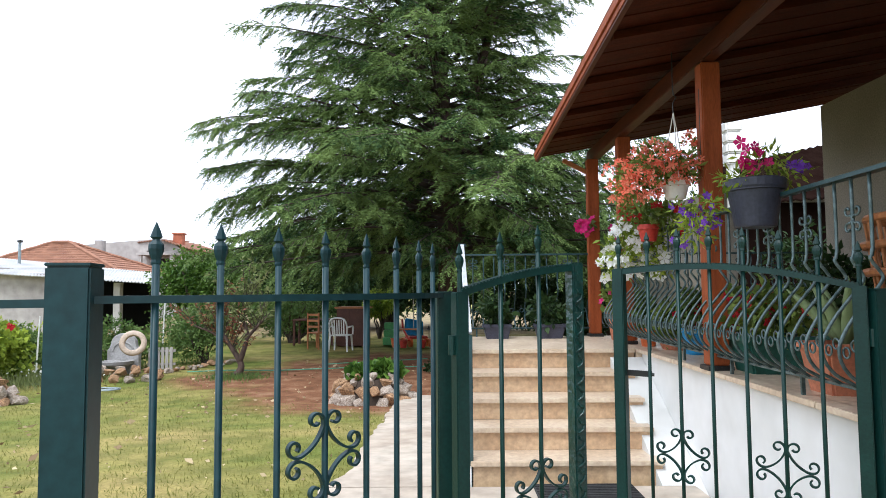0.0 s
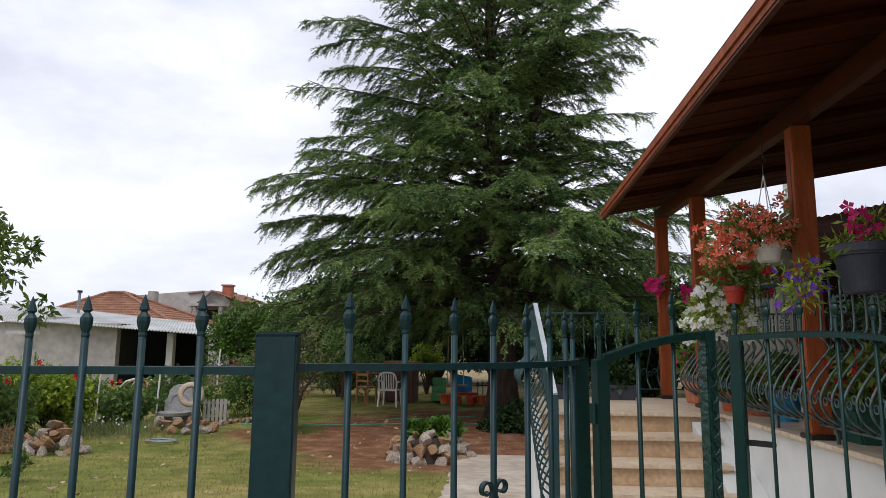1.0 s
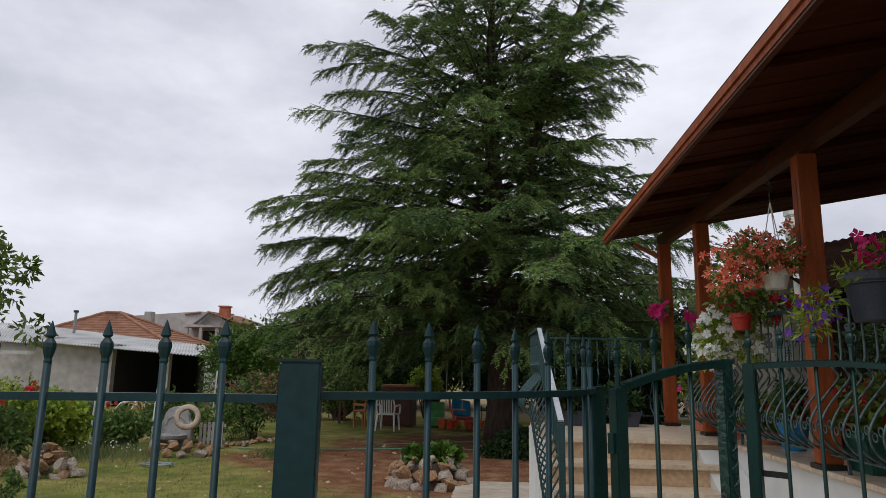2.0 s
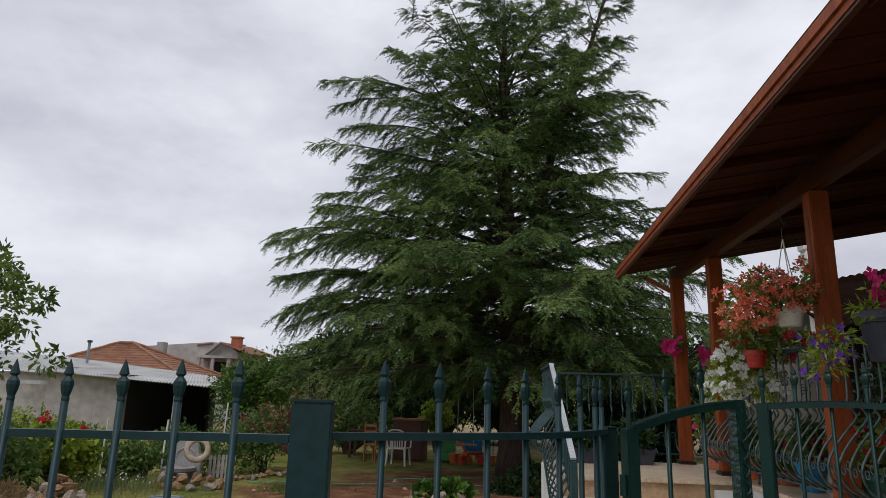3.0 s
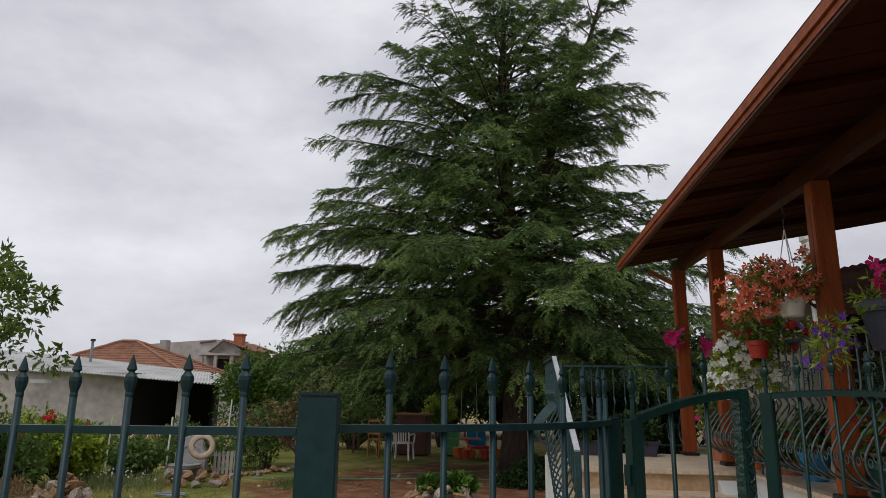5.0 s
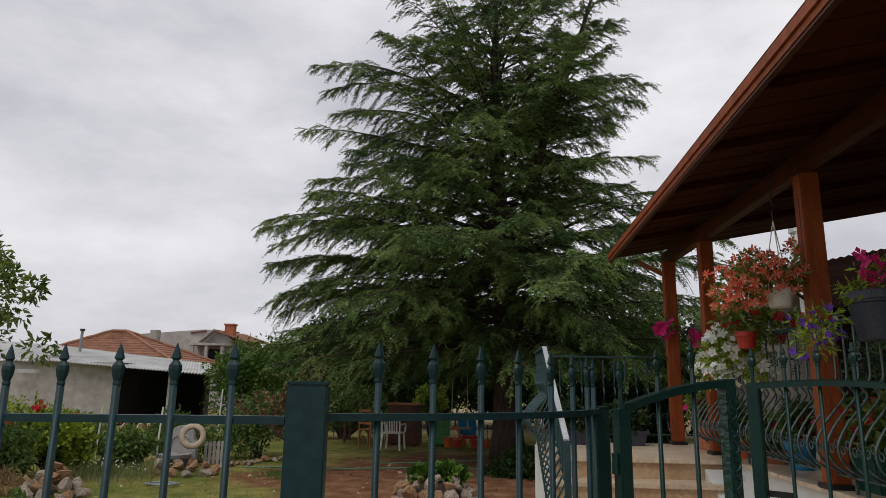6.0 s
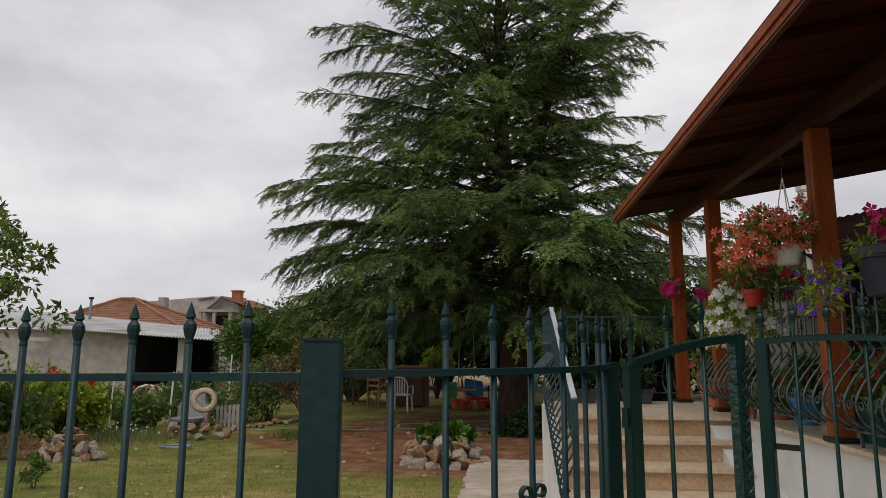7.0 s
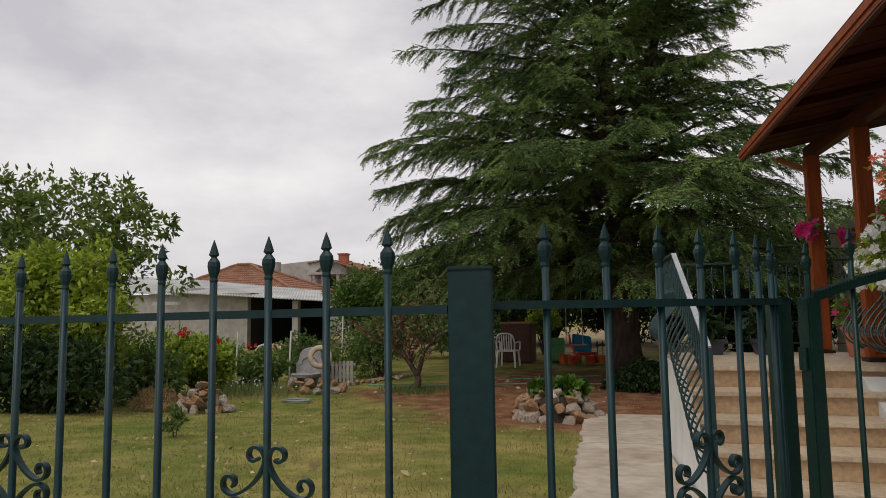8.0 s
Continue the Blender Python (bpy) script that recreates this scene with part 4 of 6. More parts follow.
# ---- plants ----
def leafy(name, at, label, category, clumps, count, size, mat, trunk=None, group="", width=0.45, droop=0.3, extra=None):
    """A woody plant: stems from the ground to each clump, and a crown of single leaves in uneven clumps with gaps."""
    t = thing(name, at, label, category, group)
    r = random.Random(int(abs(at[0]) * 100 + at[1] * 10))
    total = sum(c[3] * c[4] * c[5] for c in clumps) ** 1.0
    ps, ds = [], []
    for cx, cy, cz, rx, ry, rz in clumps:
        n = max(40, int(count * rx * ry * rz / total))
        # twigs that break up the outline
        for _ in range(max(5, n // 60)):
            v = unit(rng.normal(size=3) + np.array([0, 0, 0.35]))
            a = np.array([cx, cy, cz]) + v * np.array([rx, ry, rz]) * rng.uniform(0.55, 0.85)
            L = min(size * rng.uniform(2.0, 5.0), 0.45 * max(rx, rz))
            d = unit(v + rng.normal(size=3) * 0.35 + np.array([0, 0, 0.25]))
            k = 9
            ps.append(a + d * (L * np.linspace(0, 1, k))[:, None])
            ds.append(d * 0.6 + rng.normal(size=(k, 3)) * 0.7)
        p, v = clump_points(n, (cx, cy, cz), (rx, ry, rz), 0.45)
        ps.append(p)
        ds.append(v * 0.7 + rng.normal(size=v.shape) * 0.7 + np.array([0, 0, -droop]))
    P, D = np.concatenate(ps), np.concatenate(ds)
    L = size * rng.uniform(0.6, 1.25, len(P))
    quads_object("crown", leaf_quads(P, D, L, L * width), mat, t)
    if trunk:
        base, rad = Vector((trunk[0], trunk[1], 0)), trunk[2]
        for cx, cy, cz, rx, ry, rz in clumps[:9]:
            c = Vector((cx, cy, cz))
            mid = base.lerp(c, 0.45) + Vector((r.uniform(-0.12, 0.12), r.uniform(-0.1, 0.1), -0.1 * c.z + 0.12))
            b = base + Vector((r.uniform(-0.5, 0.5) * rad, r.uniform(-0.5, 0.5) * rad, -0.06))
            part("stem", tube(bmesh.new(), smooth_line([b, base.lerp(mid, 0.5) + Vector((r.uniform(-0.05, 0.05), 0, 0)), mid, c]), [rad * (1 - 0.8 * k / 9) for k in range(10)], 6), M["twig"], t, smooth=True)
    if extra:
        extra(t)
    return t


def blossoms(parent, points, radius, mat, petals=5, name="blossoms", normals=None, width=0.36):
    """Open flowers, each of several petals round its middle."""
    P = np.asarray(points)
    n = len(P)
    N = unit(normals if normals is not None else rng.normal(size=(n, 3)) + np.array([-0.4, -1.2, 0.2]))
    A = unit(np.cross(N, unit(rng.normal(size=(n, 3)))))
    B = np.cross(N, A)
    out = []
    R = radius * rng.uniform(0.7, 1.2, n)
    for k in range(petals):
        a = 6.28318 * k / petals
        d = A * math.cos(a) + B * math.sin(a) + N * 0.25
        s = -A * math.sin(a) + B * math.cos(a)
        mid = P + d * (R * 0.6)[:, None]
        w = (R * width)[:, None]
        out.append(np.stack([P, mid + s * w, P + d * R[:, None] - N * (R * 0.1)[:, None], mid - s * w], axis=1))
    return quads_object(name, np.concatenate(out), mat, parent)


def clumps_round(centre, radii, n, seed, size=(0.35, 0.55)):
    """n overlapping clumps that fill an ellipsoid unevenly."""
    r = random.Random(seed)
    out = []
    for _ in range(n):
        v = Vector((r.gauss(0, 1), r.gauss(0, 1), r.gauss(0, 1))).normalized() * r.uniform(0.35, 0.8)
        k = r.uniform(*size)
        out.append((centre[0] + v.x * radii[0], centre[1] + v.y * radii[1], centre[2] + v.z * radii[2], radii[0] * k, radii[1] * k, radii[2] * k))
    return out


def gz(x, y):
    return ground_z(x, y) - 0.03


leafy("walnut_tree", (-11.6, 12.6, gz(0, 12.6)), "leafy green walnut tree rising behind the shrubs", "tree",
      clumps_round((-0.9, 0, 3.2), (3.0, 1.9, 2.75), 74, 3, (0.09, 0.19)) + [(1.3, -0.2, 3.5, 0.4, 0.4, 0.5), (1.8, -0.3, 3.2, 0.3, 0.3, 0.35), (2.1, -0.2, 3.5, 0.22, 0.25, 0.2), (2.3, 0, 2.3, 0.3, 0.3, 0.25)], 4300, 0.19, M["walnut"], (0.2, 0, 0.14), width=0.4)
leafy("bright_shrub", (-9.3, 9.5, gz(0, 9.5)), "large bright green shrub beside the fence", "shrub",
      clumps_round((-0.2, 0, 1.75), (1.75, 1.0, 1.2), 24, 11, (0.24, 0.42)), 8500, 0.135, M["lime_leaf"], (0, 0, 0.06))
leafy("green_shrub", (-8.3, 10.6, gz(0, 10.6)), "dense dark green shrub beside the lawn", "shrub",
      clumps_round((-0.4, 0.2, 0.55), (0.95, 0.6, 0.8), 14, 12, (0.25, 0.5)), 3800, 0.11, M["shrub"], (0, 0, 0.04))
# dark leaf colour stands for the shade low under the bright shrub
leafy("low_dark_shrub", (-9.2, 9.0, gz(0, 9.0)), "low shrub along the lawn's edge, shade put into its dark leaf colour", "shrub",
      clumps_round((0, 0, 0.62), (1.9, 0.6, 0.95), 28, 61, (0.2, 0.42)), 6200, 0.12, M["dark_leaf"], (0, 0, 0.03))
leafy("geranium_bush", (-8.35, 11.9, gz(0, 11.9)), "light green geranium bush with red flowers", "bush",
      clumps_round((0, 0, 0.62), (0.85, 0.55, 0.55), 12, 13), 4600, 0.11, M["lime_leaf"], (0, 0, 0.03), width=0.75,
      extra=lambda t: blossoms(t, [(-0.1 + rng.normal() * 0.05, -0.35, 1.22 + rng.normal() * 0.035) for _ in range(16)] + [(0.62 + rng.normal() * 0.04, -0.3, 1.05 + rng.normal() * 0.03) for _ in range(10)] + [(-0.7 + rng.normal() * 0.04, -0.3, 0.95 + rng.normal() * 0.03) for _ in range(8)], 0.05, M["red_petal"]))
leafy("geranium_bush", (-7.35, 12.6, gz(0, 12.6)), "small round green bush with a few red flowers", "bush",
      clumps_round((0, 0, 0.42), (0.5, 0.4, 0.42), 9, 14), 2600, 0.09, M["shrub"], (0, 0, 0.03), width=0.7,
      extra=lambda t: blossoms(t, [(-0.05 + rng.normal() * 0.06, -0.3, 0.92 + rng.normal() * 0.04) for _ in range(10)], 0.045, M["red_petal"]))
leafy("low_bush", (-7.0, 14.2, gz(0, 14.2)), "loose grey-green bush beside the tyre", "bush",
      clumps_round((0, 0, 0.5), (0.9, 0.6, 0.55), 10, 15), 3600, 0.10, M["shrub"], (0, 0, 0.03))
leafy("low_bush", (-9.6, 15.2, gz(0, 15.2)), "loose green bush in front of the shed wall", "bush",
      clumps_round((-0.1, 0, 0.35), (1.3, 0.7, 0.42), 12, 16), 3600, 0.10, M["shrub"], (0, 0, 0.03))
leafy("low_bush", (-11.8, 16.5, gz(0, 16.5)), "loose green bush in front of the shed wall", "bush",
      clumps_round((0, 0, 0.6), (1.6, 0.7, 0.7), 12, 17), 4200, 0.11, M["lime_leaf"], (0, 0, 0.03))


def small_tree():
    """A crooked trunk with two forks, upright shoots and a sparse crown, reddish on one side."""
    t = thing("small_tree", (-4.1, 12.75, gz(0, 12.75)), "small crooked garden tree with green and reddish leaves", "tree")
    r = random.Random(31)
    forks = (((-0.05, 0, -0.06), (0.12, 0, 0.14), (0.10, 0, 0.32), (-0.06, 0.02, 0.55), (-0.22, 0, 0.82), (-0.42, 0.1, 1.15)),
             ((0.10, 0, 0.30), (0.20, -0.05, 0.55), (0.24, 0, 0.85), (0.12, 0.05, 1.2), (0.20, 0.1, 1.6)),
             ((0.22, 0, 0.72), (0.42, -0.05, 0.95), (0.62, 0, 1.18)),
             ((-0.14, 0, 0.66), (-0.46, 0.05, 0.86), (-0.82, 0.0, 1.0)))
    ends, ps, ds, red_p, red_d = [], [], [], [], []
    for pts, w in zip(forks, (0.085, 0.06, 0.04, 0.04)):
        line = smooth_line(pts)
        part("stem", tube(bmesh.new(), line, [w * (1 - 0.72 * k / (len(line) - 1)) for k in range(len(line))], 8), M["bark"], t, smooth=True)
        ends += line[len(line) // 2:]
    for k in range(84):
        q = r.choice(ends)
        d = Vector((r.uniform(-0.75, 0.75), r.uniform(-0.6, 0.6), r.uniform(0.3, 1.2))).normalized()
        L = r.uniform(0.35, 0.95)
        end = q + d * L
        part("shoot", tube(bmesh.new(), [q, q.lerp(end, 0.5) + Vector((0, 0, 0.02)), end], [0.009, 0.007, 0.003], 4), M["twig"], t)
        red = q.x < 0.0 and r.random() < 0.62
        for m in range(26):
            u = 0.15 + 0.85 * r.random()
            (red_p if red else ps).append(q.lerp(end, u))
            (red_d if red else ds).append((d.x * 0.6 + r.gauss(0, 0.8), d.y * 0.6 + r.gauss(0, 0.8), d.z * 0.5 + r.gauss(0, 0.6)))
    for name, p, d, mat, lab in (("crown", ps, ds, "pale_shrub", ""), ("new_growth", red_p, red_d, "red_shrub", "reddish young leaves")):
        L = 0.095 * rng.uniform(0.6, 1.25, len(p))
        tagged(quads_object(name, leaf_quads(np.array(p), np.array(d), L, L * 0.36), M[mat], t), lab, kind="stuff" if lab else "")


small_tree()
leafy("green_shrub", (-5.5, 15.0, gz(0, 15)), "loose green shrub behind the tyre", "shrub",
      clumps_round((0, 0, 0.75), (0.95, 0.8, 0.85), 14, 19), 5200, 0.09, M["shrub"], (0, 0, 0.05))
leafy("round_tree", (-7.35, 19.2, gz(0, 19)), "dense round dark green tree beside the shed", "tree",
      clumps_round((0.1, 0, 1.6), (1.45, 1.1, 1.3), 24, 20), 9000, 0.12, M["round_leaf"], (0, 0, 0.12))
leafy("olive_shrub", (-4.6, 19.6, gz(0, 19)), "loose grey-green shrub at the back of the garden", "shrub",
      clumps_round((0, 0, 0.85), (1.4, 0.9, 0.85), 18, 21), 5000, 0.10, M["shrub"], (0, 0, 0.08))
for i, (x, y, w, h, m) in enumerate(((-2.2, 24.5, 2.9, 2.6, "dark_leaf"), (-5.2, 23.0, 2.2, 2.3, "dark_leaf"), (2.0, 23.5, 2.8, 2.9, "dark_leaf"), (5.6, 21.5, 2.8, 3.0, "dark_leaf"), (9.4, 23.5, 3.0, 2.8, "dark_leaf"), (-7.4, 26.5, 2.6, 2.2, "shrub"), (-25.0, 25.5, 3.2, 2.6, "shrub"), (3.6, 18.6, 1.5, 1.3, "dark_leaf"), (0.2, 25.5, 2.6, 2.4, "dark_leaf"), (-4.0, 26.0, 2.6, 2.2, "dark_leaf"))):
    leafy("background_tree", (x, y, gz(0, y)), "dark leafy tree at the back of the garden", "tree",
          clumps_round((0, 0, h * 0.92), (w, 1.6, h * 0.9), 26, 30 + i, (0.25, 0.42)), 13000, 0.18, M[m], (0, 0, 0.14), group="trees at the back")
leafy("side_hedge", (6.3, 8.9, gz(0, 8.9)), "dark evergreen hedge beyond the porch", "hedge",
      clumps_round((0, 0, 1.2), (2.2, 0.6, 1.35), 26, 44), 11000, 0.11, M["dark_leaf"], (0, 0, 0.06))
for sx, sy, sh in ((-8.75, 14.0, 1.15), (-6.9, 13.0, 1.2), (-6.75, 15.6, 1.5)):
    t = thing("garden_stake", (sx, sy, gz(sx, sy)), "thin white garden stake standing in the bed", "stake", "stakes")
    part("rod", tube(bmesh.new(), [(0, 0, -0.05), (0.02, 0, sh * 0.5), (0.05, 0, sh)], 0.018, 7), M["pot_white"], t)
leafy("yellow_bush", (-2.1, 21.0, gz(0, 21)), "yellow-green sunlit bush behind the cedar", "bush",
      clumps_round((0, 0, 1.1), (0.55, 0.4, 0.5), 8, 41), 1500, 0.12, M["lime_leaf"], (0, 0, 0.04))
leafy("ground_ivy", (0.35, 13.5, gz(0, 13.5)), "dark low ivy at the foot of the cedar", "ivy",
      clumps_round((0, 0, 0.22), (0.85, 0.6, 0.3), 10, 42), 3200, 0.09, M["dark_leaf"], (0, 0, 0.02), width=0.7)
leafy("seedling", (-5.45, 7.1, gz(0, 7.1)), "thin green seedling in the lawn", "plant",
      [(0, 0, 0.3, 0.06, 0.06, 0.06), (0.05, 0, 0.2, 0.08, 0.08, 0.05), (-0.06, 0, 0.13, 0.07, 0.07, 0.05)], 80, 0.07, M["shrub"], (0, 0, 0.006))


# ---- rocks, tyre, planter ----
ROCKS = [mesh_of("rock", rock_mesh(i + 1, 1, 0.85, 0.8), M["grey_rock"] if i % 2 == 0 else M["rock"], False) for i in range(7)]


def rock_pile(name, at, label, spots, seed):
    """spots: rings of (radius x, radius y, height, count, size)."""
    t = thing(name, at, label, "rock pile")
    r = random.Random(seed)
    for rx, ry, h, n, size in spots:
        for k in range(n):
            a = 6.28318 * (k + r.uniform(-0.25, 0.25)) / n
            s = size * r.uniform(0.72, 1.3)
            o = share("rock", r.choice(ROCKS), t, pose(rx * math.cos(a), ry * math.sin(a), h + s * 0.3, r.uniform(-25, 25), r.uniform(-25, 25), r.uniform(0, 360)) @ Matrix.Diagonal((s, s * r.uniform(0.8, 1.1), s * r.uniform(0.75, 1.1), 1)))
    return t


rock_pile("rock_planter", (-1.12, 10.05, gz(0, 10.05)), "ring of rough brown and grey rocks round a leafy plant", ((0.57, 0.46, 0.0, 15, 0.18), (0.50, 0.41, 0.15, 14, 0.16), (0.44, 0.35, 0.28, 12, 0.14), (0.38, 0.30, 0.38, 9, 0.11)), 3)
tagged(part("planter_soil", lathe(bmesh.new(), [(0.46, 0.0), (0.42, 0.2), (0.36, 0.36), (0.0, 0.40)], 16), M["soil"]), "dark soil inside the ring of rocks", "soil").matrix_world = pose(-1.12, 10.05, gz(0, 10.05))
leafy("leafy_plant", (-1.05, 10.0, gz(0, 10) + 0.30), "broad-leaved green plant growing in the rock planter", "plant",
      clumps_round((0, -0.05, 0.15), (0.36, 0.28, 0.12), 12, 51), 460, 0.15, M["round_leaf"], (0, 0, 0.012), width=0.8)
rock_pile("rock_pile", (-6.95, 9.95, gz(0, 9.95)), "heap of pale and brown rocks at the lawn's edge", ((0.46, 0.36, 0.0, 13, 0.15), (0.36, 0.26, 0.14, 10, 0.15), (0.2, 0.15, 0.28, 6, 0.14), (0.05, 0.05, 0.42, 2, 0.13)), 5)
rock_pile("rock_pile", (-6.1, 12.45, gz(0, 12.45)), "heap of brown rocks under the cream tyre", ((0.62, 0.36, 0.0, 12, 0.15), (0.45, 0.24, 0.14, 9, 0.13)), 6)
row = thing("rock_edging", (0, 0, 0), "row of small brown edging rocks in the lawn", "edging")
rr = random.Random(8)
for k in range(20):
    f = k / 19
    x, y = -5.75 + 0.9 * f + rr.uniform(-0.1, 0.1), 13.3 + 1.7 * f + rr.uniform(-0.25, 0.25)
    s = rr.uniform(0.06, 0.13)
    share("rock", rr.choice(ROCKS), row, pose(x, y, gz(x, y) + s * 0.4, rr.uniform(-20, 20), 0, rr.uniform(0, 360)) @ Matrix.Diagonal((s * 1.2, s, s * 0.8, 1)))
straw = thing("straw_heap", (-7.85, 9.95, gz(0, 9.95)), "heap of dry yellow-brown cuttings on the lawn", "heap")
p, v = clump_points(2600, (0, 0, 0.1), (0.42, 0.34, 0.27), 0.8)
part("core", rock_mesh(21, 0.36, 0.28, 0.24), M["straw"], straw)
quads_object("straw_cover", leaf_quads(p - v * 0.05, v * 0.4 + rng.normal(size=v.shape) * 0.8, 0.13, 0.012), leaf_material("straw_stalk", (0.20, 0.13, 0.06), (0.42, 0.31, 0.16)), straw)

tyre = thing("painted_tyre", (-5.93, 12.42, 0.40), "cream-painted car tyre standing on the rocks", "tyre")
bm = lathe(bmesh.new(), [(0.175, -0.075), (0.20, -0.085), (0.265, -0.085), (0.295, -0.055), (0.302, 0.0), (0.295, 0.055), (0.265, 0.085), (0.20, 0.085), (0.175, 0.075), (0.185, 0.0)], 36)
bm.faces.ensure_lookup_table()
bmesh.ops.delete(bm, geom=[f for f in bm.faces if len(f.verts) > 4], context="FACES_ONLY")
rings = [list(bm.verts)[i * 36:(i + 1) * 36] for i in (0, 9)]
for k in range(36):
    bm.faces.new((rings[1][k], rings[1][(k + 1) % 36], rings[0][(k + 1) % 36], rings[0][k]))
body = part("casing", bm, M["tyre_cream"], tyre, smooth=True)
body.matrix_basis = pose(0, 0, 0, 78, 0, 22) @ Matrix.Scale(0.8, 4)
arch = thing("stone_fountain_back", (-6.5, 13.25, gz(0, 13.2) - 0.12), "grey carved stone slab with an arched top", "stone slab")
bm = bmesh.new()
prof = [(-0.38, 0.0), (0.38, 0.0), (0.38, 0.72), (0.32, 0.78)] + [(0.30 * math.cos(a), 0.86 + 0.26 * math.sin(a)) for a in np.linspace(0, math.pi, 11)] + [(-0.32, 0.78), (-0.38, 0.72)]
a0 = [bm.verts.new((x, -0.06, z)) for x, z in prof]
a1 = [bm.verts.new((x, 0.06, z)) for x, z in prof]
bm.faces.new(a0)
bm.faces.new(a1[::-1])
for i in range(len(a0)):
    j = (i + 1) % len(a0)
    bm.faces.new((a0[i], a1[i], a1[j], a0[j]))
bmesh.ops.recalc_face_normals(bm, faces=bm.faces)
bmesh.ops.bevel(bm, geom=bm.edges[:], offset=0.012, segments=1, affect="EDGES")
bmesh.ops.scale(bm, vec=(0.85, 1, 0.85), verts=bm.verts)
part("slab", bm, M["grey_stone"], arch)
part("moulding", tube(bmesh.new(), [(0.24 * math.cos(a), -0.07, 0.82 + 0.2 * math.sin(a)) for a in np.linspace(0, math.pi, 12)], 0.025, 6), M["grey_stone"], arch).matrix_basis = pose(0, 0, -0.1) @ Matrix.Scale(0.85, 4)
part("basin", lathe(bmesh.new(), [(0.12, 0.0), (0.14, 0.28), (0.30, 0.36), (0.32, 0.42), (0.27, 0.42), (0.2, 0.36)], 18), M["grey_stone"], arch).matrix_basis = pose(0.0, -0.3, 0)


# ---- small things round the rock garden ----
dp = thing("dry_yucca", (-9.5, 17.6, gz(0, 17.6)), "yucca with drooping brown and cream leaves", "plant")
for k in range(18):
    aa = k * 2.39996
    dd = Vector((math.cos(aa), math.sin(aa), 0))
    L = 0.75 + 0.3 * ((k * 7) % 5) / 5
    pts = [Vector((0, 0, 0.25)) + dd * (L * 0.75 * s) + Vector((0, 0, L * (1.35 * s - 1.25 * s * s))) for s in (0, 0.25, 0.5, 0.75, 1.0)]
    part("leaf", tube(bmesh.new(), pts, [0.03, 0.04, 0.035, 0.022, 0.004], 5), M["straw"] if k % 3 else M["pot_white"], dp)
part("stem", tube(bmesh.new(), [(0, 0, -0.05), (0, 0, 0.3)], 0.07, 8), M["twig"], dp)
cr = thing("slatted_crate", (-6.05, 13.9, gz(0, 13.9) + 0.01), "whitish slatted wooden crate behind the tyre", "crate", rz=12)
for k in range(6):
    part("slat", boxes((-0.24 + k * 0.085, -0.015, 0.0, -0.18 + k * 0.085, 0.005, 0.46), bevel=0.003), M["far_wall"], cr)
for z in (0.08, 0.36):
    part("batten", boxes((-0.26, 0.006, z, 0.30, 0.026, z + 0.05), bevel=0.003), M["far_wall"], cr)
n_w = 1500
wp = np.stack([rng.normal(-7.3, 0.55, n_w), rng.normal(11.9, 0.4, n_w), np.zeros(n_w)], axis=1)
wp[:, 2] = [gz(x, y) for x, y in wp[:, :2]]
wg = quads_object("wild_grass", leaf_quads(wp, rng.normal(size=wp.shape) * 0.35 + np.array([0, 0, 1.0]), rng.uniform(0.10, 0.34, n_w), 0.012), M["pale_shrub"])
tagged(wg, "tall wild grass at the edge of the lawn", "grass", kind="stuff")
wp2 = wp[:70] + np.array([0, 0, 1]) * rng.uniform(0.16, 0.34, 70)[:, None]
tagged(blossoms(None, wp2, 0.02, M["white_petal"], name="wild_flowers"), "tiny white wild flowers in the tall grass", "flowers", kind="stuff")
n_w = 700
wp = np.stack([rng.normal(-4.0, 0.3, n_w), rng.normal(12.5, 0.25, n_w), np.zeros(n_w)], axis=1)
wp[:, 2] = [gz(x, y) for x, y in wp[:, :2]]
tagged(quads_object("wild_grass", leaf_quads(wp, rng.normal(size=wp.shape) * 0.4 + np.array([0, 0, 1.0]), rng.uniform(0.06, 0.16, n_w), 0.012), M["shrub"]), "tuft of green grass round the small tree", "grass", kind="stuff")


# ---- hoses ----
def coil(at, turns, r0, mat, seed, label):
    r = random.Random(seed)
    pts = []
    for i in range(turns * 14):
        a = 6.28318 * i / 14
        k = r0 * (1 + 0.18 * math.sin(a * 0.37 + seed) + r.uniform(-0.04, 0.04))
        pts.append((k * 1.5 * math.cos(a), k * 0.8 * math.sin(a), 0.02 + 0.004 * i / 14 + r.uniform(0, 0.008)))
    t = thing("garden_hose", at, label, "hose")
    part("hose", tube(bmesh.new(), pts, 0.011, 6), mat, t, smooth=True)


coil((-7.3, 12.0, gz(0, 12)), 3, 0.30, M["hose_grey"], 2, "grey garden hose coiled on the lawn")
coil((-5.85, 11.2, gz(0, 11.2)), 3, 0.17, M["hose_grey"], 5, "small coil of grey garden hose on the lawn")
for y0, y1, x0, x1, sd in ((13.2, 13.9, -5.2, 0.1, 1), (14.3, 15.2, -2.6, -0.4, 4)):
    pts = []
    for i in range(26):
        f = i / 25
        x, y = x0 + (x1 - x0) * f, y0 + (y1 - y0) * f + 0.18 * noise.noise(Vector((f * 4, sd, 0)))
        pts.append((x, y, gz(x, y) + 0.045))
    t = thing("garden_hose", (0, 0, 0), "thin green garden hose lying across the bare earth", "hose")
    part("hose", tube(bmesh.new(), pts, 0.012, 6), M["hose"], t, smooth=True)


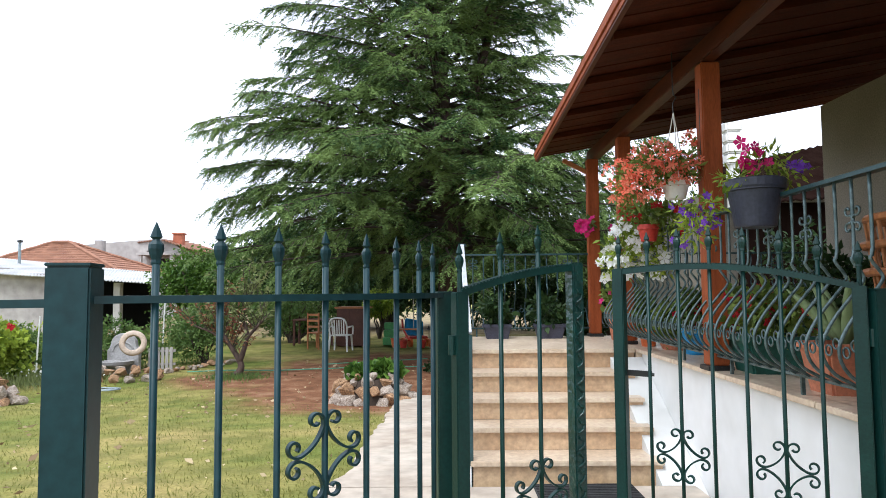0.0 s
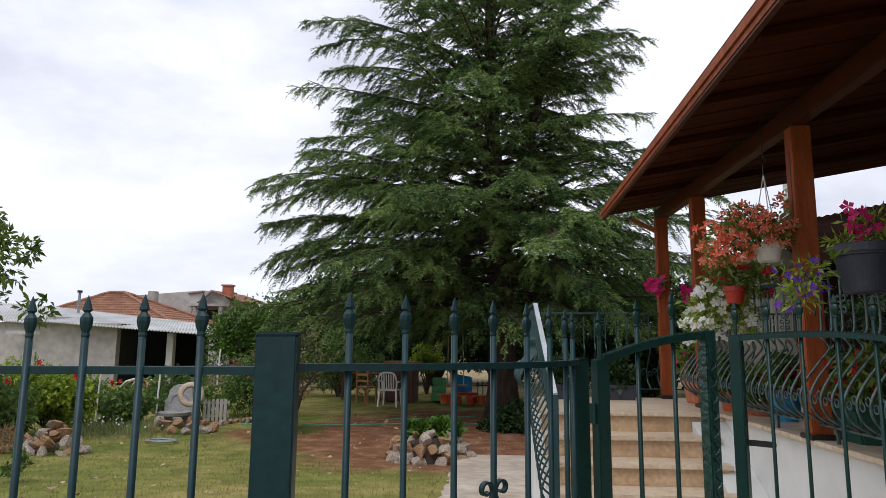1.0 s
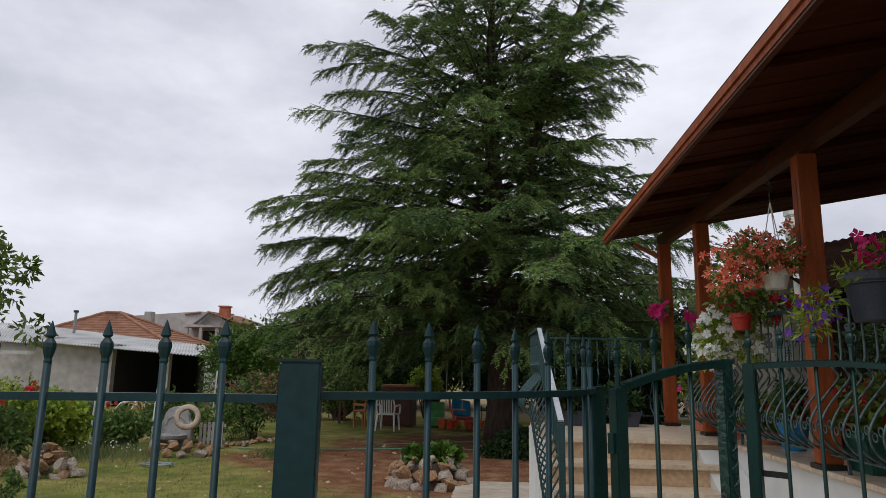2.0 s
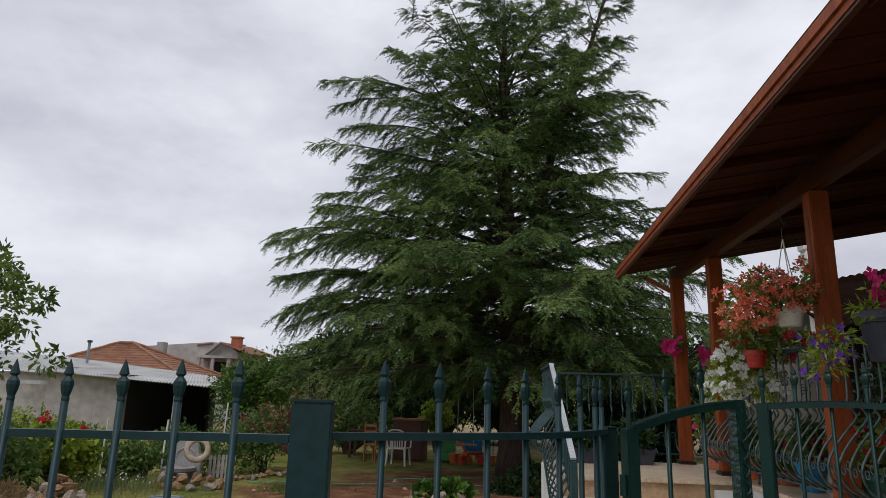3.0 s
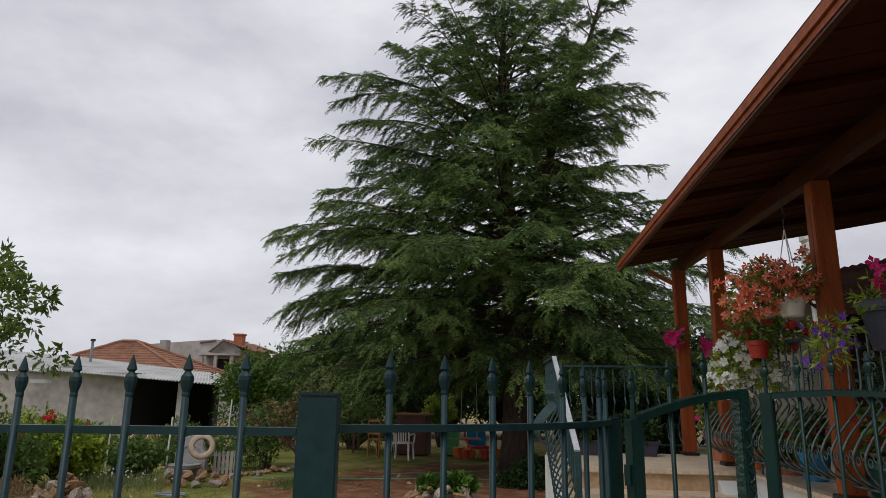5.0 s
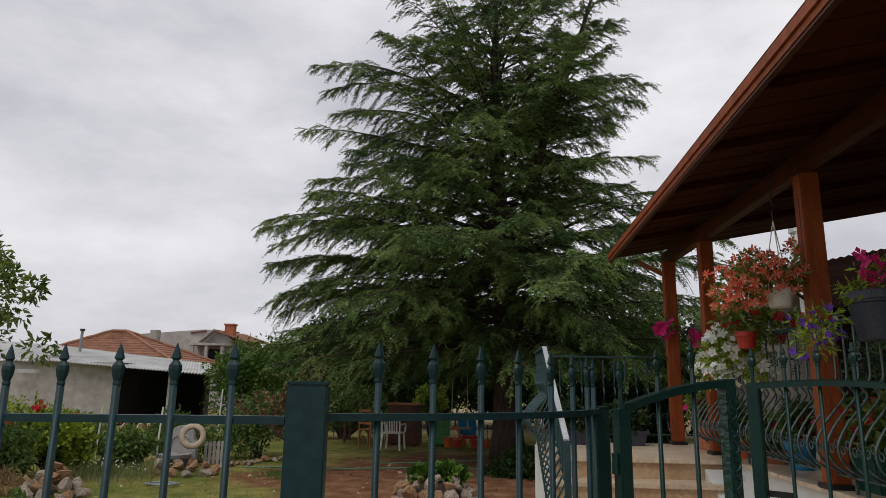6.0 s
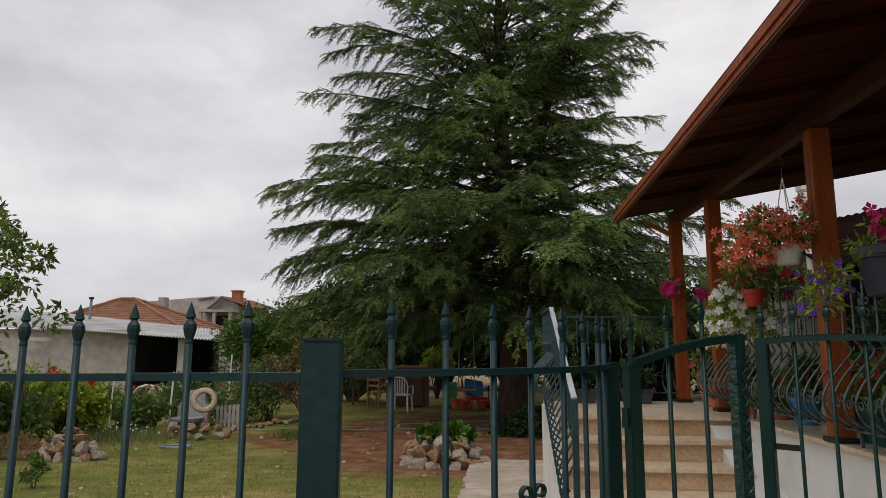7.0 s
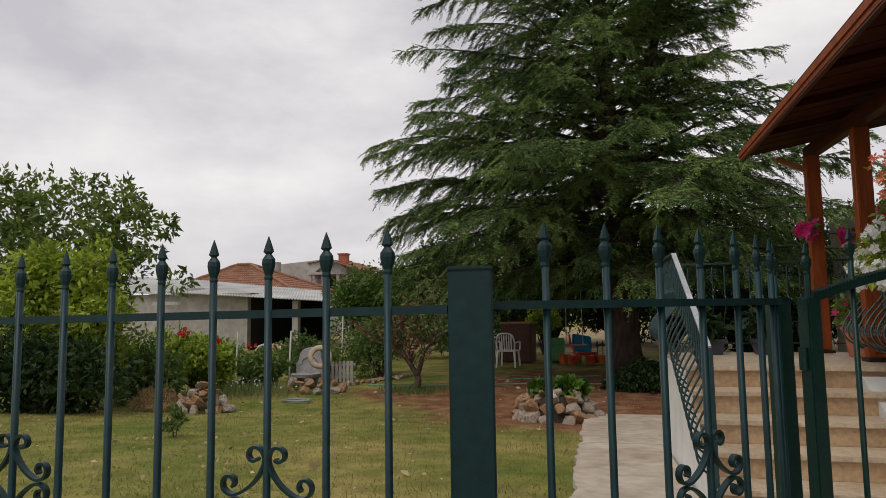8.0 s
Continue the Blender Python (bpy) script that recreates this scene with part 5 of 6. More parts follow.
# ---- shed and houses beyond ----
def quad_slab(bm, corners, thick):
    lo = [bm.verts.new(c) for c in corners]
    hi = [bm.verts.new((c[0], c[1], c[2] + thick)) for c in corners]
    bm.faces.new(lo[::-1])
    bm.faces.new(hi)
    for i in range(4):
        bm.faces.new((lo[i], lo[(i + 1) % 4], hi[(i + 1) % 4], hi[i]))
    return bm


def corrugated(corners, n, rows, amp, name_mat, lift=0.0):
    """A wavy sheet between four corners: front left, front right, back right, back left."""
    a, b, c, d = [Vector(q) for q in corners]
    bm = bmesh.new()
    g = []
    for j in range(rows + 1):
        v = j / rows
        line = []
        for i in range(n + 1):
            u = i / n
            p = a.lerp(b, u).lerp(d.lerp(c, u), v)
            line.append(bm.verts.new(p + Vector((0, 0, amp * math.sin(i * math.pi / 2) + lift))))
        g.append(line)
    for r0, r1 in zip(g, g[1:]):
        for i in range(n):
            bm.faces.new((r0[i], r0[i + 1], r1[i + 1], r1[i]))
    ex = bmesh.ops.extrude_face_region(bm, geom=bm.faces[:])
    bmesh.ops.translate(bm, vec=(0, 0, -0.03), verts=[x for x in ex["geom"] if isinstance(x, bmesh.types.BMVert)])
    bmesh.ops.recalc_face_normals(bm, faces=bm.faces)
    return bm


def build_shed():
    t = thing("garden_shed", (-0.4, 0, 0.1), "low grey rendered shed with corrugated roof and open bay", "shed")
    part("wall", boxes((-15.7, 22.35, -0.3, -12.84, 22.6, 1.95)), M["shed_wall"], t)
    part("side_wall", boxes((-15.7, 22.6, -0.3, -15.45, 26.8, 2.2)), M["shed_wall"], t)
    part("annex_wall", boxes((-21.4, 23.6, -0.3, -15.72, 23.8, 2.0)), M["shed_wall"], t)
    # walls inside the open bay, with the bay's shade put into their colour
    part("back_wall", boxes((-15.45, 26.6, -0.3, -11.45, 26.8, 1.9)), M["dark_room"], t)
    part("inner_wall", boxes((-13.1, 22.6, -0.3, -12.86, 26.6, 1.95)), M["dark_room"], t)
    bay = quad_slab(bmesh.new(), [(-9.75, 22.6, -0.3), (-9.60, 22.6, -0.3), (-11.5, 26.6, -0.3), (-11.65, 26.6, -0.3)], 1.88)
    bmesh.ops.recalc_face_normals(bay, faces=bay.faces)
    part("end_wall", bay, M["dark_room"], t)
    part("post", boxes((-11.04, 22.4, -0.3, -10.80, 22.62, 1.62), bevel=0.01), M["far_wall"], t, "whitish concrete post")
    part("roof", corrugated([(-16.2, 21.95, 2.06), (-9.3, 21.95, 1.58), (-11.65, 27.2, 2.10), (-18.6, 27.2, 2.80)], 240, 4, 0.022, None), M["shed_roof"], t)
    part("annex_roof", corrugated([(-21.5, 23.4, 2.30), (-15.9, 23.4, 1.92), (-18.3, 27.2, 2.78), (-24.0, 27.2, 3.15)], 200, 4, 0.022, None), M["shed_roof"], t)
    part("gutter_board", boxes((-17.6, 23.2, 1.55, -15.72, 23.3, 1.68)), M["shed_roof"], t)
    part("stove_pipe", tube(bmesh.new(), [(-16.5, 25.7, 2.3), (-16.5, 25.7, 3.3)], 0.055, 8), M["hose_grey"], t)
    part("stove_cap", tube(bmesh.new(), [(-16.5, 25.7, 3.30), (-16.5, 25.7, 3.39)], 0.10, 8), M["black_iron"], t)


build_shed()


def hip_roof(t, x0, x1, y0, y1, z0, z1, ridge0, ridge1):
    ym = (y0 + y1) / 2
    A, B, C, D = (x0, y0, z0), (x1, y0, z0), (x1, y1, z0), (x0, y1, z0)
    R0, R1 = (ridge0, ym, z1), (ridge1, ym, z1)
    for name, quad, n in (("front_slope", (A, B, R1, R0), 120), ("right_slope", (B, C, R1, R1), 100), ("left_slope", (D, A, R0, R0), 100), ("back_slope", (C, D, R0, R1), 60)):
        a, b, c, d = [Vector(q) for q in quad]
        bm = bmesh.new()
        rows = 13
        lines = []
        for j in range(rows):
            for v, lift in ((j / rows, 0.05), ((j + 1) / rows, 0.0)):
                lines.append([bm.verts.new(a.lerp(b, i / n).lerp(d.lerp(c, i / n), v) + Vector((0, 0, 0.035 * abs(math.sin(i * math.pi / 4)) + lift))) for i in range(n + 1)])
        for lo, hi in zip(lines, lines[1:]):
            for i in range(n):
                bm.faces.new((lo[i], lo[i + 1], hi[i + 1], hi[i]))
        part(name, bm, M["roof_tile"], t)
    for p, q in ((A, R0), (B, R1), (C, R1), (D, R0), (R0, R1)):
        pp, qq = Vector(p), Vector(q)
        part("ridge_tile", tube(bmesh.new(), [pp.lerp(qq, k / 12) + Vector((0, 0, 0.06 + 0.02 * (k % 2))) for k in range(13)], 0.1, 6), M["roof_tile"], t)


h1 = thing("tiled_house", (-0.6, 0, 0.12), "low house with a hipped red clay tile roof", "house")
part("wall", boxes((-21.3, 29.6, -0.2, -13.6, 34.8, 2.15)), M["far_wall"], h1)
hip_roof(h1, -22.0, -13.7, 29.0, 35.4, 2.0, 3.72, -18.9, -18.1)
part("chimney", boxes((-17.3, 33.0, 3.0, -16.9, 33.4, 3.95), bevel=0.02), M["far_wall"], h1)

h2 = thing("white_house", (-0.47, 0, -0.14), "weathered pale house with a red roof and a brick chimney", "house")
bm = bmesh.new()
prof = [(-20.4, -0.2), (-14.2, -0.2), (-14.2, 3.95), (-15.0, 4.45), (-15.8, 4.5), (-20.4, 4.15)]
a0 = [bm.verts.new((x, 36.0, z)) for x, z in prof]
a1 = [bm.verts.new((x, 41.0, z)) for x, z in prof]
bm.faces.new(a0)
bm.faces.new(a1[::-1])
for i in range(len(a0)):
    j = (i + 1) % len(a0)
    bm.faces.new((a0[i], a1[i], a1[j], a0[j]))
bmesh.ops.recalc_face_normals(bm, faces=bm.faces)
part("wall", bm, M["far_wall"], h2)
for nm, cs in (("roof", [(-16.6, 35.9, 4.30), (-15.7, 35.9, 4.42), (-15.7, 41.0, 4.75), (-17.6, 41.0, 4.45)]), ("roof", [(-15.2, 35.6, 4.45), (-13.4, 35.6, 3.85), (-13.4, 41.0, 3.95), (-15.2, 41.0, 4.55)])):
    part(nm, corrugated(cs, 40, 6, 0.04, None, 0.02), M["roof_tile"], h2)
part("gable", quad_slab(bmesh.new(), [(-15.9, 35.5, 3.75), (-15.1, 35.5, 4.42), (-15.1, 35.95, 4.42), (-15.9, 35.95, 3.75)], 0.07), M["far_wall"], h2)
part("balcony", boxes((-16.2, 34.9, 3.55, -14.1, 35.98, 3.68)), M["far_wall"], h2)
for x in (-16.0, -15.2, -14.3):
    part("pillar", boxes((x - 0.08, 34.95, 2.2, x + 0.08, 35.1, 3.55)), M["far_wall"], h2)
# the dim room behind is put into the window's colour
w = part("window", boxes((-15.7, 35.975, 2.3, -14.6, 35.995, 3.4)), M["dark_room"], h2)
ch = part("chimney", boxes((-14.75, 36.2, 3.6, -14.25, 36.7, 4.78), bevel=0.01), M["brick"], h2)
part("chimney_cap", boxes((-14.8, 36.15, 4.78, -14.2, 36.75, 4.86)), M["brick"], h2)

h3 = thing("neighbour_house", (0, 0, 0), "neighbouring house with a dark brown tiled roof beyond the porch", "house")
part("wall", boxes((5.0, 12.2, -0.2, 10.5, 17.0, 3.2)), M["beige_plaster"], h3)
part("roof", corrugated([(4.55, 9.9, 2.65), (9.0, 9.9, 3.0), (9.0, 12.3, 4.45), (4.9, 12.3, 3.60)], 110, 9, 0.014, None), M["dark_tile_and_shade"], h3)
# wall under the eaves, the shade there painted in by its near-black colour
part("eave_wall", boxes((4.75, 10.3, -0.2, 9.0, 10.5, 2.72)), M["dark_tile_and_shade"], h3)
bm = bmesh.new()
for k in range(4):
    box(bm, 4.62, 10.45, 3.38 + 0.18 * k, 4.90, 10.71, 3.55 + 0.18 * k, bevel=0.03)
flue = thing("white_flue", (0, 0, 0), "white metal flue pipe on the dark tiled roof", "flue")
part("pipe", tube(bmesh.new(), [(4.76, 10.58, 2.6), (4.76, 10.58, 3.40)], 0.1, 10), M["pot_white"], flue)
part("cowl", bm, M["pot_white"], flue)


# ---- garden furniture under the cedar ----
def plastic_chair(at, rz):
    t = thing("garden_chair", at, "white plastic garden chair with a slatted back", "chair", rz=rz)
    part("seat", boxes((-0.24, -0.22, 0.40, 0.24, 0.24, 0.43), bevel=0.012), M["white_plastic"], t)
    for x, y, dx, dy in ((-0.22, -0.2, -0.03, -0.03), (0.22, -0.2, 0.03, -0.03), (-0.22, 0.22, -0.03, 0.06), (0.22, 0.22, 0.03, 0.06)):
        part("leg", tube(bmesh.new(), [(x, y, 0.41), (x + dx, y + dy, 0.0)], [0.03, 0.022], 8), M["white_plastic"], t)
    for x in (-0.15, -0.09, -0.03, 0.03, 0.09, 0.15):
        part("slat", tube(bmesh.new(), [(x, 0.23, 0.43), (x * 1.06, 0.29, 0.82)], 0.018, 6), M["white_plastic"], t)
    part("back_frame", tube(bmesh.new(), smooth_line([(-0.22, 0.22, 0.42), (-0.24, 0.26, 0.64), (-0.18, 0.30, 0.83), (0, 0.31, 0.87), (0.18, 0.30, 0.83), (0.24, 0.26, 0.64), (0.22, 0.22, 0.42)]), 0.022, 8), M["white_plastic"], t)
    for s in (-1, 1):
        part("armrest", tube(bmesh.new(), smooth_line([(s * 0.24, 0.26, 0.62), (s * 0.28, 0.0, 0.64), (s * 0.27, -0.2, 0.62), (s * 0.25, -0.22, 0.42)]), 0.022, 8), M["white_plastic"], t)


plastic_chair((-2.72, 17.1, gz(0, 17.1) + 0.03), 172)
wc = thing("wooden_chair", (-3.45, 17.7, gz(0, 17.7) + 0.02), "orange-brown wooden chair with a ladder back", "chair", rz=150)
part("seat", boxes((-0.21, -0.2, 0.43, 0.21, 0.2, 0.46), bevel=0.008), M["chair_wood"], wc)
for x, y, h in ((-0.19, -0.18, 0.43), (0.19, -0.18, 0.43), (-0.19, 0.18, 0.98), (0.19, 0.18, 0.98)):
    part("leg", boxes((x - 0.02, y - 0.02, 0, x + 0.02, y + 0.02, h), bevel=0.004), M["chair_wood"], wc)
for z in (0.58, 0.74, 0.90):
    part("rung", boxes((-0.17, 0.17, z, 0.17, 0.19, z + 0.06), bevel=0.004), M["chair_wood"], wc)
cb = thing("old_cabinet", (-2.6, 18.6, gz(0, 18.6) + 0.02), "reddish brown wooden cabinet standing on the earth", "cabinet", rz=-12)
part("body", boxes((-0.42, -0.25, 0.0, 0.42, 0.25, 1.05), bevel=0.01), M["cupboard"], cb)
part("top", boxes((-0.47, -0.3, 1.05, 0.47, 0.3, 1.10), bevel=0.01), M["chair_wood"], cb)
for s in (-1, 1):
    part("door", boxes((s * 0.21 - 0.19, -0.268, 0.08, s * 0.21 + 0.19, -0.252, 0.98), bevel=0.005), M["cupboard"], cb)
tb = thing("garden_table", (-3.75, 18.9, gz(0, 18.9) + 0.02), "dark wooden garden table", "table")
part("tabletop", boxes((-0.6, -0.4, 0.70, 0.6, 0.4, 0.74), bevel=0.008), M["cupboard"], tb)
for x in (-0.54, 0.54):
    for y in (-0.34, 0.34):
        part("leg", boxes((x - 0.03, y - 0.03, 0, x + 0.03, y + 0.03, 0.70)), M["cupboard"], tb)
rc = thing("toy_ride_on", (-0.85, 18.2, gz(0, 18.2) + 0.03), "blue and red plastic ride-on toy", "toy", rz=25)
bm = boxes((-0.28, -0.03, 0.28, 0.28, 0.04, 0.78), bevel=0.03)
bmesh.ops.rotate(bm, cent=(0, 0, 0.28), matrix=Euler((radians(-24), radians(10), 0)).to_matrix(), verts=bm.verts)
part("backrest", bm, M["pot_blue"], rc, "blue plastic backrest")
part("seat", boxes((-0.28, -0.35, 0.22, 0.28, 0.02, 0.29), bevel=0.02), M["pot_red"], rc)
for x, y in ((-0.24, -0.3), (0.24, -0.3), (-0.24, 0.2), (0.24, 0.2)):
    part("wheel", tube(bmesh.new(), [(x - 0.04, y, 0.12), (x + 0.04, y, 0.12)], 0.12, 12), M["orange"], rc)
part("frame", tube(bmesh.new(), [(-0.3, -0.35, 0.2), (-0.32, 0.05, 0.5), (-0.3, 0.15, 0.75)], 0.03, 8), M["pot_red"], rc)
for x, y, s, m, lab in ((-1.35, 17.9, 0.13, "orange", "orange"), (-0.35, 17.9, 0.12, "orange", "orange"), (-0.62, 17.75, 0.11, "pot_red", "red"), (-1.12, 17.7, 0.11, "pot_red", "red")):
    t = thing("plastic_tub", (x, y, gz(0, 17.9) + 0.03), lab + " plastic tub standing on the earth", "tub", "tubs under the cedar")
    part("tub", lathe(bmesh.new(), [(s * 0.75, 0), (s, s * 1.7), (s * 1.08, s * 1.75), (s * 1.08, s * 1.9), (s * 0.9, s * 1.85), (s * 0.7, s * 0.3)], 16), M[m], t)
tg = thing("toy_slide", (-1.55, 18.7, gz(0, 18.7) + 0.03), "green plastic toy with low steps", "toy")
part("base", boxes((-0.2, -0.3, 0, 0.2, 0.3, 0.22), (-0.2, -0.05, 0.22, 0.2, 0.3, 0.42), (-0.2, 0.15, 0.42, 0.2, 0.3, 0.62), bevel=0.02), M["lime"], tg)
bn = thing("low_railing", (0.05, 18.7, gz(0, 18.7) + 0.02), "low dark iron railing behind the cedar", "railing")
part("rail", boxes((-0.55, -0.015, 0.42, 0.55, 0.015, 0.46)), M["black_iron"], bn)
part("rail", boxes((-0.55, -0.015, 0.12, 0.55, 0.015, 0.15)), M["black_iron"], bn)
for k in range(8):
    x = -0.5 + k / 7
    part("bar", lathe(bmesh.new(), [(0.012, 0), (0.012, 0.45), (0.025, 0.5), (0.002, 0.58)], 8), M["black_iron"], bn).matrix_basis = pose(x, 0, 0)
sw = thing("swing", (-1.0, 16.9, gz(0, 16.9)), "rope swing hanging from a cedar branch", "swing")
for x in (-0.22, 0.2):
    part("rope", tube(bmesh.new(), [(x, 0, 0.62), (x * 0.8, 0.02, 2.75)], 0.012, 6), M["rope"], sw)
part("seat", boxes((-0.28, -0.1, 0.58, 0.28, 0.1, 0.62), bevel=0.006), M["chair_wood"], sw)


# ---- pots and flowers on the porch ----
def pot(name, at, label, mat, r, h, rim=0.02, square=False, kind="pot", rz=0, group="porch pots"):
    t = thing(name, at, label, kind, group, rz=rz)
    if square:
        bm = bmesh.new()
        rows = ((r * 0.8, 0), (r, h - rim * 1.5), (r * 1.08, h - rim * 1.5), (r * 1.08, h), (r * 0.95, h), (r * 0.9, h - 0.05))
        rings = [[bm.verts.new((sx * q, sy * q * 0.75, z)) for sx, sy in ((-1, -1), (1, -1), (1, 1), (-1, 1))] for q, z in rows]
        for r0, r1 in zip(rings, rings[1:]):
            for k in range(4):
                bm.faces.new((r0[k], r0[(k + 1) % 4], r1[(k + 1) % 4], r1[k]))
        bm.faces.new(rings[0][::-1])
        bm.faces.new(rings[-1])
        bmesh.ops.bevel(bm, geom=[e for e in bm.edges if abs(e.verts[0].co.z - e.verts[1].co.z) > 0.02], offset=0.012, segments=2, affect="EDGES")
        part("body", bm, mat, t)
    else:
        part("body", lathe(bmesh.new(), [(r * 0.70, 0), (r * 0.74, 0.008), (r * 0.95, h - rim * 1.8), (r * 1.06, h - rim * 1.7), (r * 1.08, h), (r * 0.98, h), (r * 0.92, h - 0.03)], 40), mat, t)
    part("soil", lathe(bmesh.new(), [(r * 0.55 if square else r * 0.9, h - 0.035), (0.001, h - 0.025)], 16), M["soil"], t)
    return t


def foliage(parent, clumps, n, size, mat, width=0.4, droop=0.2, name="foliage"):
    ps, ds = [], []
    total = sum(c[3] * c[4] * c[5] for c in clumps)
    for c in clumps:
        p, v = clump_points(max(20, int(n * c[3] * c[4] * c[5] / total)), c[:3], c[3:], 0.3)
        ps.append(p)
        ds.append(v + rng.normal(size=v.shape) * 0.7 + np.array([0, 0, -droop]))
    P, D = np.concatenate(ps), np.concatenate(ds)
    L = size * rng.uniform(0.6, 1.3, len(P))
    return quads_object(name, leaf_quads(P, D, L, L * width), mat, parent)


def on_clumps(clumps, n, grow=1.02):
    out = []
    total = sum(c[3] * c[4] * c[5] for c in clumps)
    for c in clumps:
        p, v = clump_points(max(4, int(n * c[3] * c[4] * c[5] / total)), c[:3], [q * grow for q in c[3:]], 0.85)
        out.append(p)
    return np.concatenate(out)


# white hanging basket with salmon flowers
hb = pot("hanging_basket", (1.48, 4.12, 1.92), "white hanging pot overflowing with salmon star flowers", M["pot_white"], 0.084, 0.115, kind="hanging pot")
cl = [(-0.10, -0.02, 0.21, 0.18, 0.14, 0.12), (-0.25, 0, 0.14, 0.15, 0.14, 0.14), (-0.31, -0.02, 0.05, 0.09, 0.10, 0.10), (0.06, 0.0, 0.18, 0.13, 0.12, 0.08), (-0.12, 0.04, 0.30, 0.10, 0.1, 0.08), (0.10, 0.0, 0.28, 0.07, 0.08, 0.12)]
foliage(hb, cl, 1050, 0.05, M["pot_leaf"])
blossoms(hb, on_clumps(cl, 340, 1.14), 0.033, M["salmon"], width=0.24)
for a in (0.4, 2.5, 4.6):
    part("hanger", tube(bmesh.new(), [(0.09 * math.cos(a), 0.09 * math.sin(a), 0.12), (0.0, 0, 0.56)], 0.0035, 5), M["pot_white"], hb)
part("hook", tube(bmesh.new(), smooth_line([(0, 0, 0.55), (0.0, 0, 0.62), (0.02, 0, 0.66), (0, 0, 0.70), (0, 0, 0.955)]), 0.004, 5), M["black_iron"], hb)

# red hanging pots with red flowers, below and behind the white one
rb = pot("hanging_pot", (1.50, 4.75, 1.70), "small red pot with red petunias on the balustrade", M["pot_red"], 0.075, 0.12, kind="hanging pot")
cl = [(0.02, -0.02, 0.20, 0.18, 0.13, 0.10), (0.2, 0, 0.18, 0.14, 0.12, 0.12), (-0.1, 0.0, 0.25, 0.12, 0.1, 0.08)]
foliage(rb, cl, 800, 0.055, M["pot_leaf"])
blossoms(rb, on_clumps(cl, 22, 1.1), 0.04, M["red_petal"])
part("bracket", tube(bmesh.new(), smooth_line([(0.07, 0, 0.10), (0.14, 0, 0.125), (0.18, 0, 0.10)]), 0.005, 5), M["black_iron"], rb)

wb = pot("hanging_pot", (1.55, 5.05, 1.63), "pot with a cascade of white petunias hung on the balustrade", M["pot_terra"], 0.09, 0.13, kind="hanging pot")
cl = [(-0.16, -0.04, 0.05, 0.15, 0.13, 0.13), (-0.2, 0, -0.08, 0.12, 0.12, 0.12), (0.02, -0.08, 0.10, 0.15, 0.12, 0.12), (0.10, -0.06, -0.06, 0.14, 0.1, 0.12), (-0.05, -0.06, 0.20, 0.14, 0.1, 0.08)]
foliage(wb, cl, 1150, 0.055, M["lime_leaf"])
blossoms(wb, on_clumps(cl[:2] + cl[4:], 105, 1.15), 0.042, M["white_petal"])
blossoms(wb, on_clumps(cl[3:4], 38, 1.2), 0.045, M["white_petal"], name="lower_blossoms")
part("bracket", tube(bmesh.new(), smooth_line([(0.08, 0, 0.11), (0.16, 0, 0.245), (0.22, 0, 0.235)]), 0.005, 5), M["black_iron"], wb)

# dark grey saddle pot on the handrail
gp = pot("saddle_pot", (1.575, 3.28, 1.655), "dark grey plastic pot straddling the handrail", M["pot_grey"], 0.134, 0.235, rim=0.03, kind="pot")
part("rim_band", lathe(bmesh.new(), [(0.143, 0.19), (0.148, 0.20), (0.148, 0.238), (0.143, 0.242)], 26), M["pot_grey"], gp)
cl = [(0.06, 0.0, 0.33, 0.12, 0.10, 0.09), (-0.10, -0.03, 0.24, 0.12, 0.1, 0.06), (-0.27, 0.04, 0.10, 0.11, 0.12, 0.09), (-0.27, 0.1, 0.01, 0.09, 0.1, 0.09), (0.17, 0.0, 0.27, 0.09, 0.08, 0.06)]
foliage(gp, cl, 620, 0.05, M["lime_leaf"], 0.3)
blossoms(gp, on_clumps(cl[2:4], 30, 1.15), 0.023, M["purple_petal"])
blossoms(gp, [(0.19 + rng.normal() * 0.03, -0.06, 0.28 + rng.normal() * 0.02) for _ in range(5)], 0.028, M["purple_petal"], name="side_blossoms")
blossoms(gp, [(-0.04 + rng.normal() * 0.035, -0.05, 0.34 + rng.normal() * 0.045) for _ in range(16)], 0.034, M["pink_petal"], name="pink_blossoms")

# magenta geranium hanging beside the corner column, and one lower down
for x, y, z, n in ((1.50, 6.98, 2.03, 22), (1.83, 6.95, 1.93, 18)):
    t = thing("trailing_geranium", (x, y, z), "magenta geranium blooms hanging beside the corner column", "flower", "geraniums")
    foliage(t, [(0.05, 0, 0.02, 0.09, 0.08, 0.06)], 50, 0.06, M["shrub"], 0.7)
    blossoms(t, np.array([0, -0.05, 0]) + rng.normal(size=(n, 3)) * np.array([0.045, 0.04, 0.042]), 0.042, M["pink_petal"])
    s = 1 if x < 1.6 else -1
    part("stem", tube(bmesh.new(), smooth_line([(0, 0, 0), (s * 0.06, 0.03, 0.06), (s * 0.16, 0.08, 0.05)]), 0.006, 5), M["twig"], t)

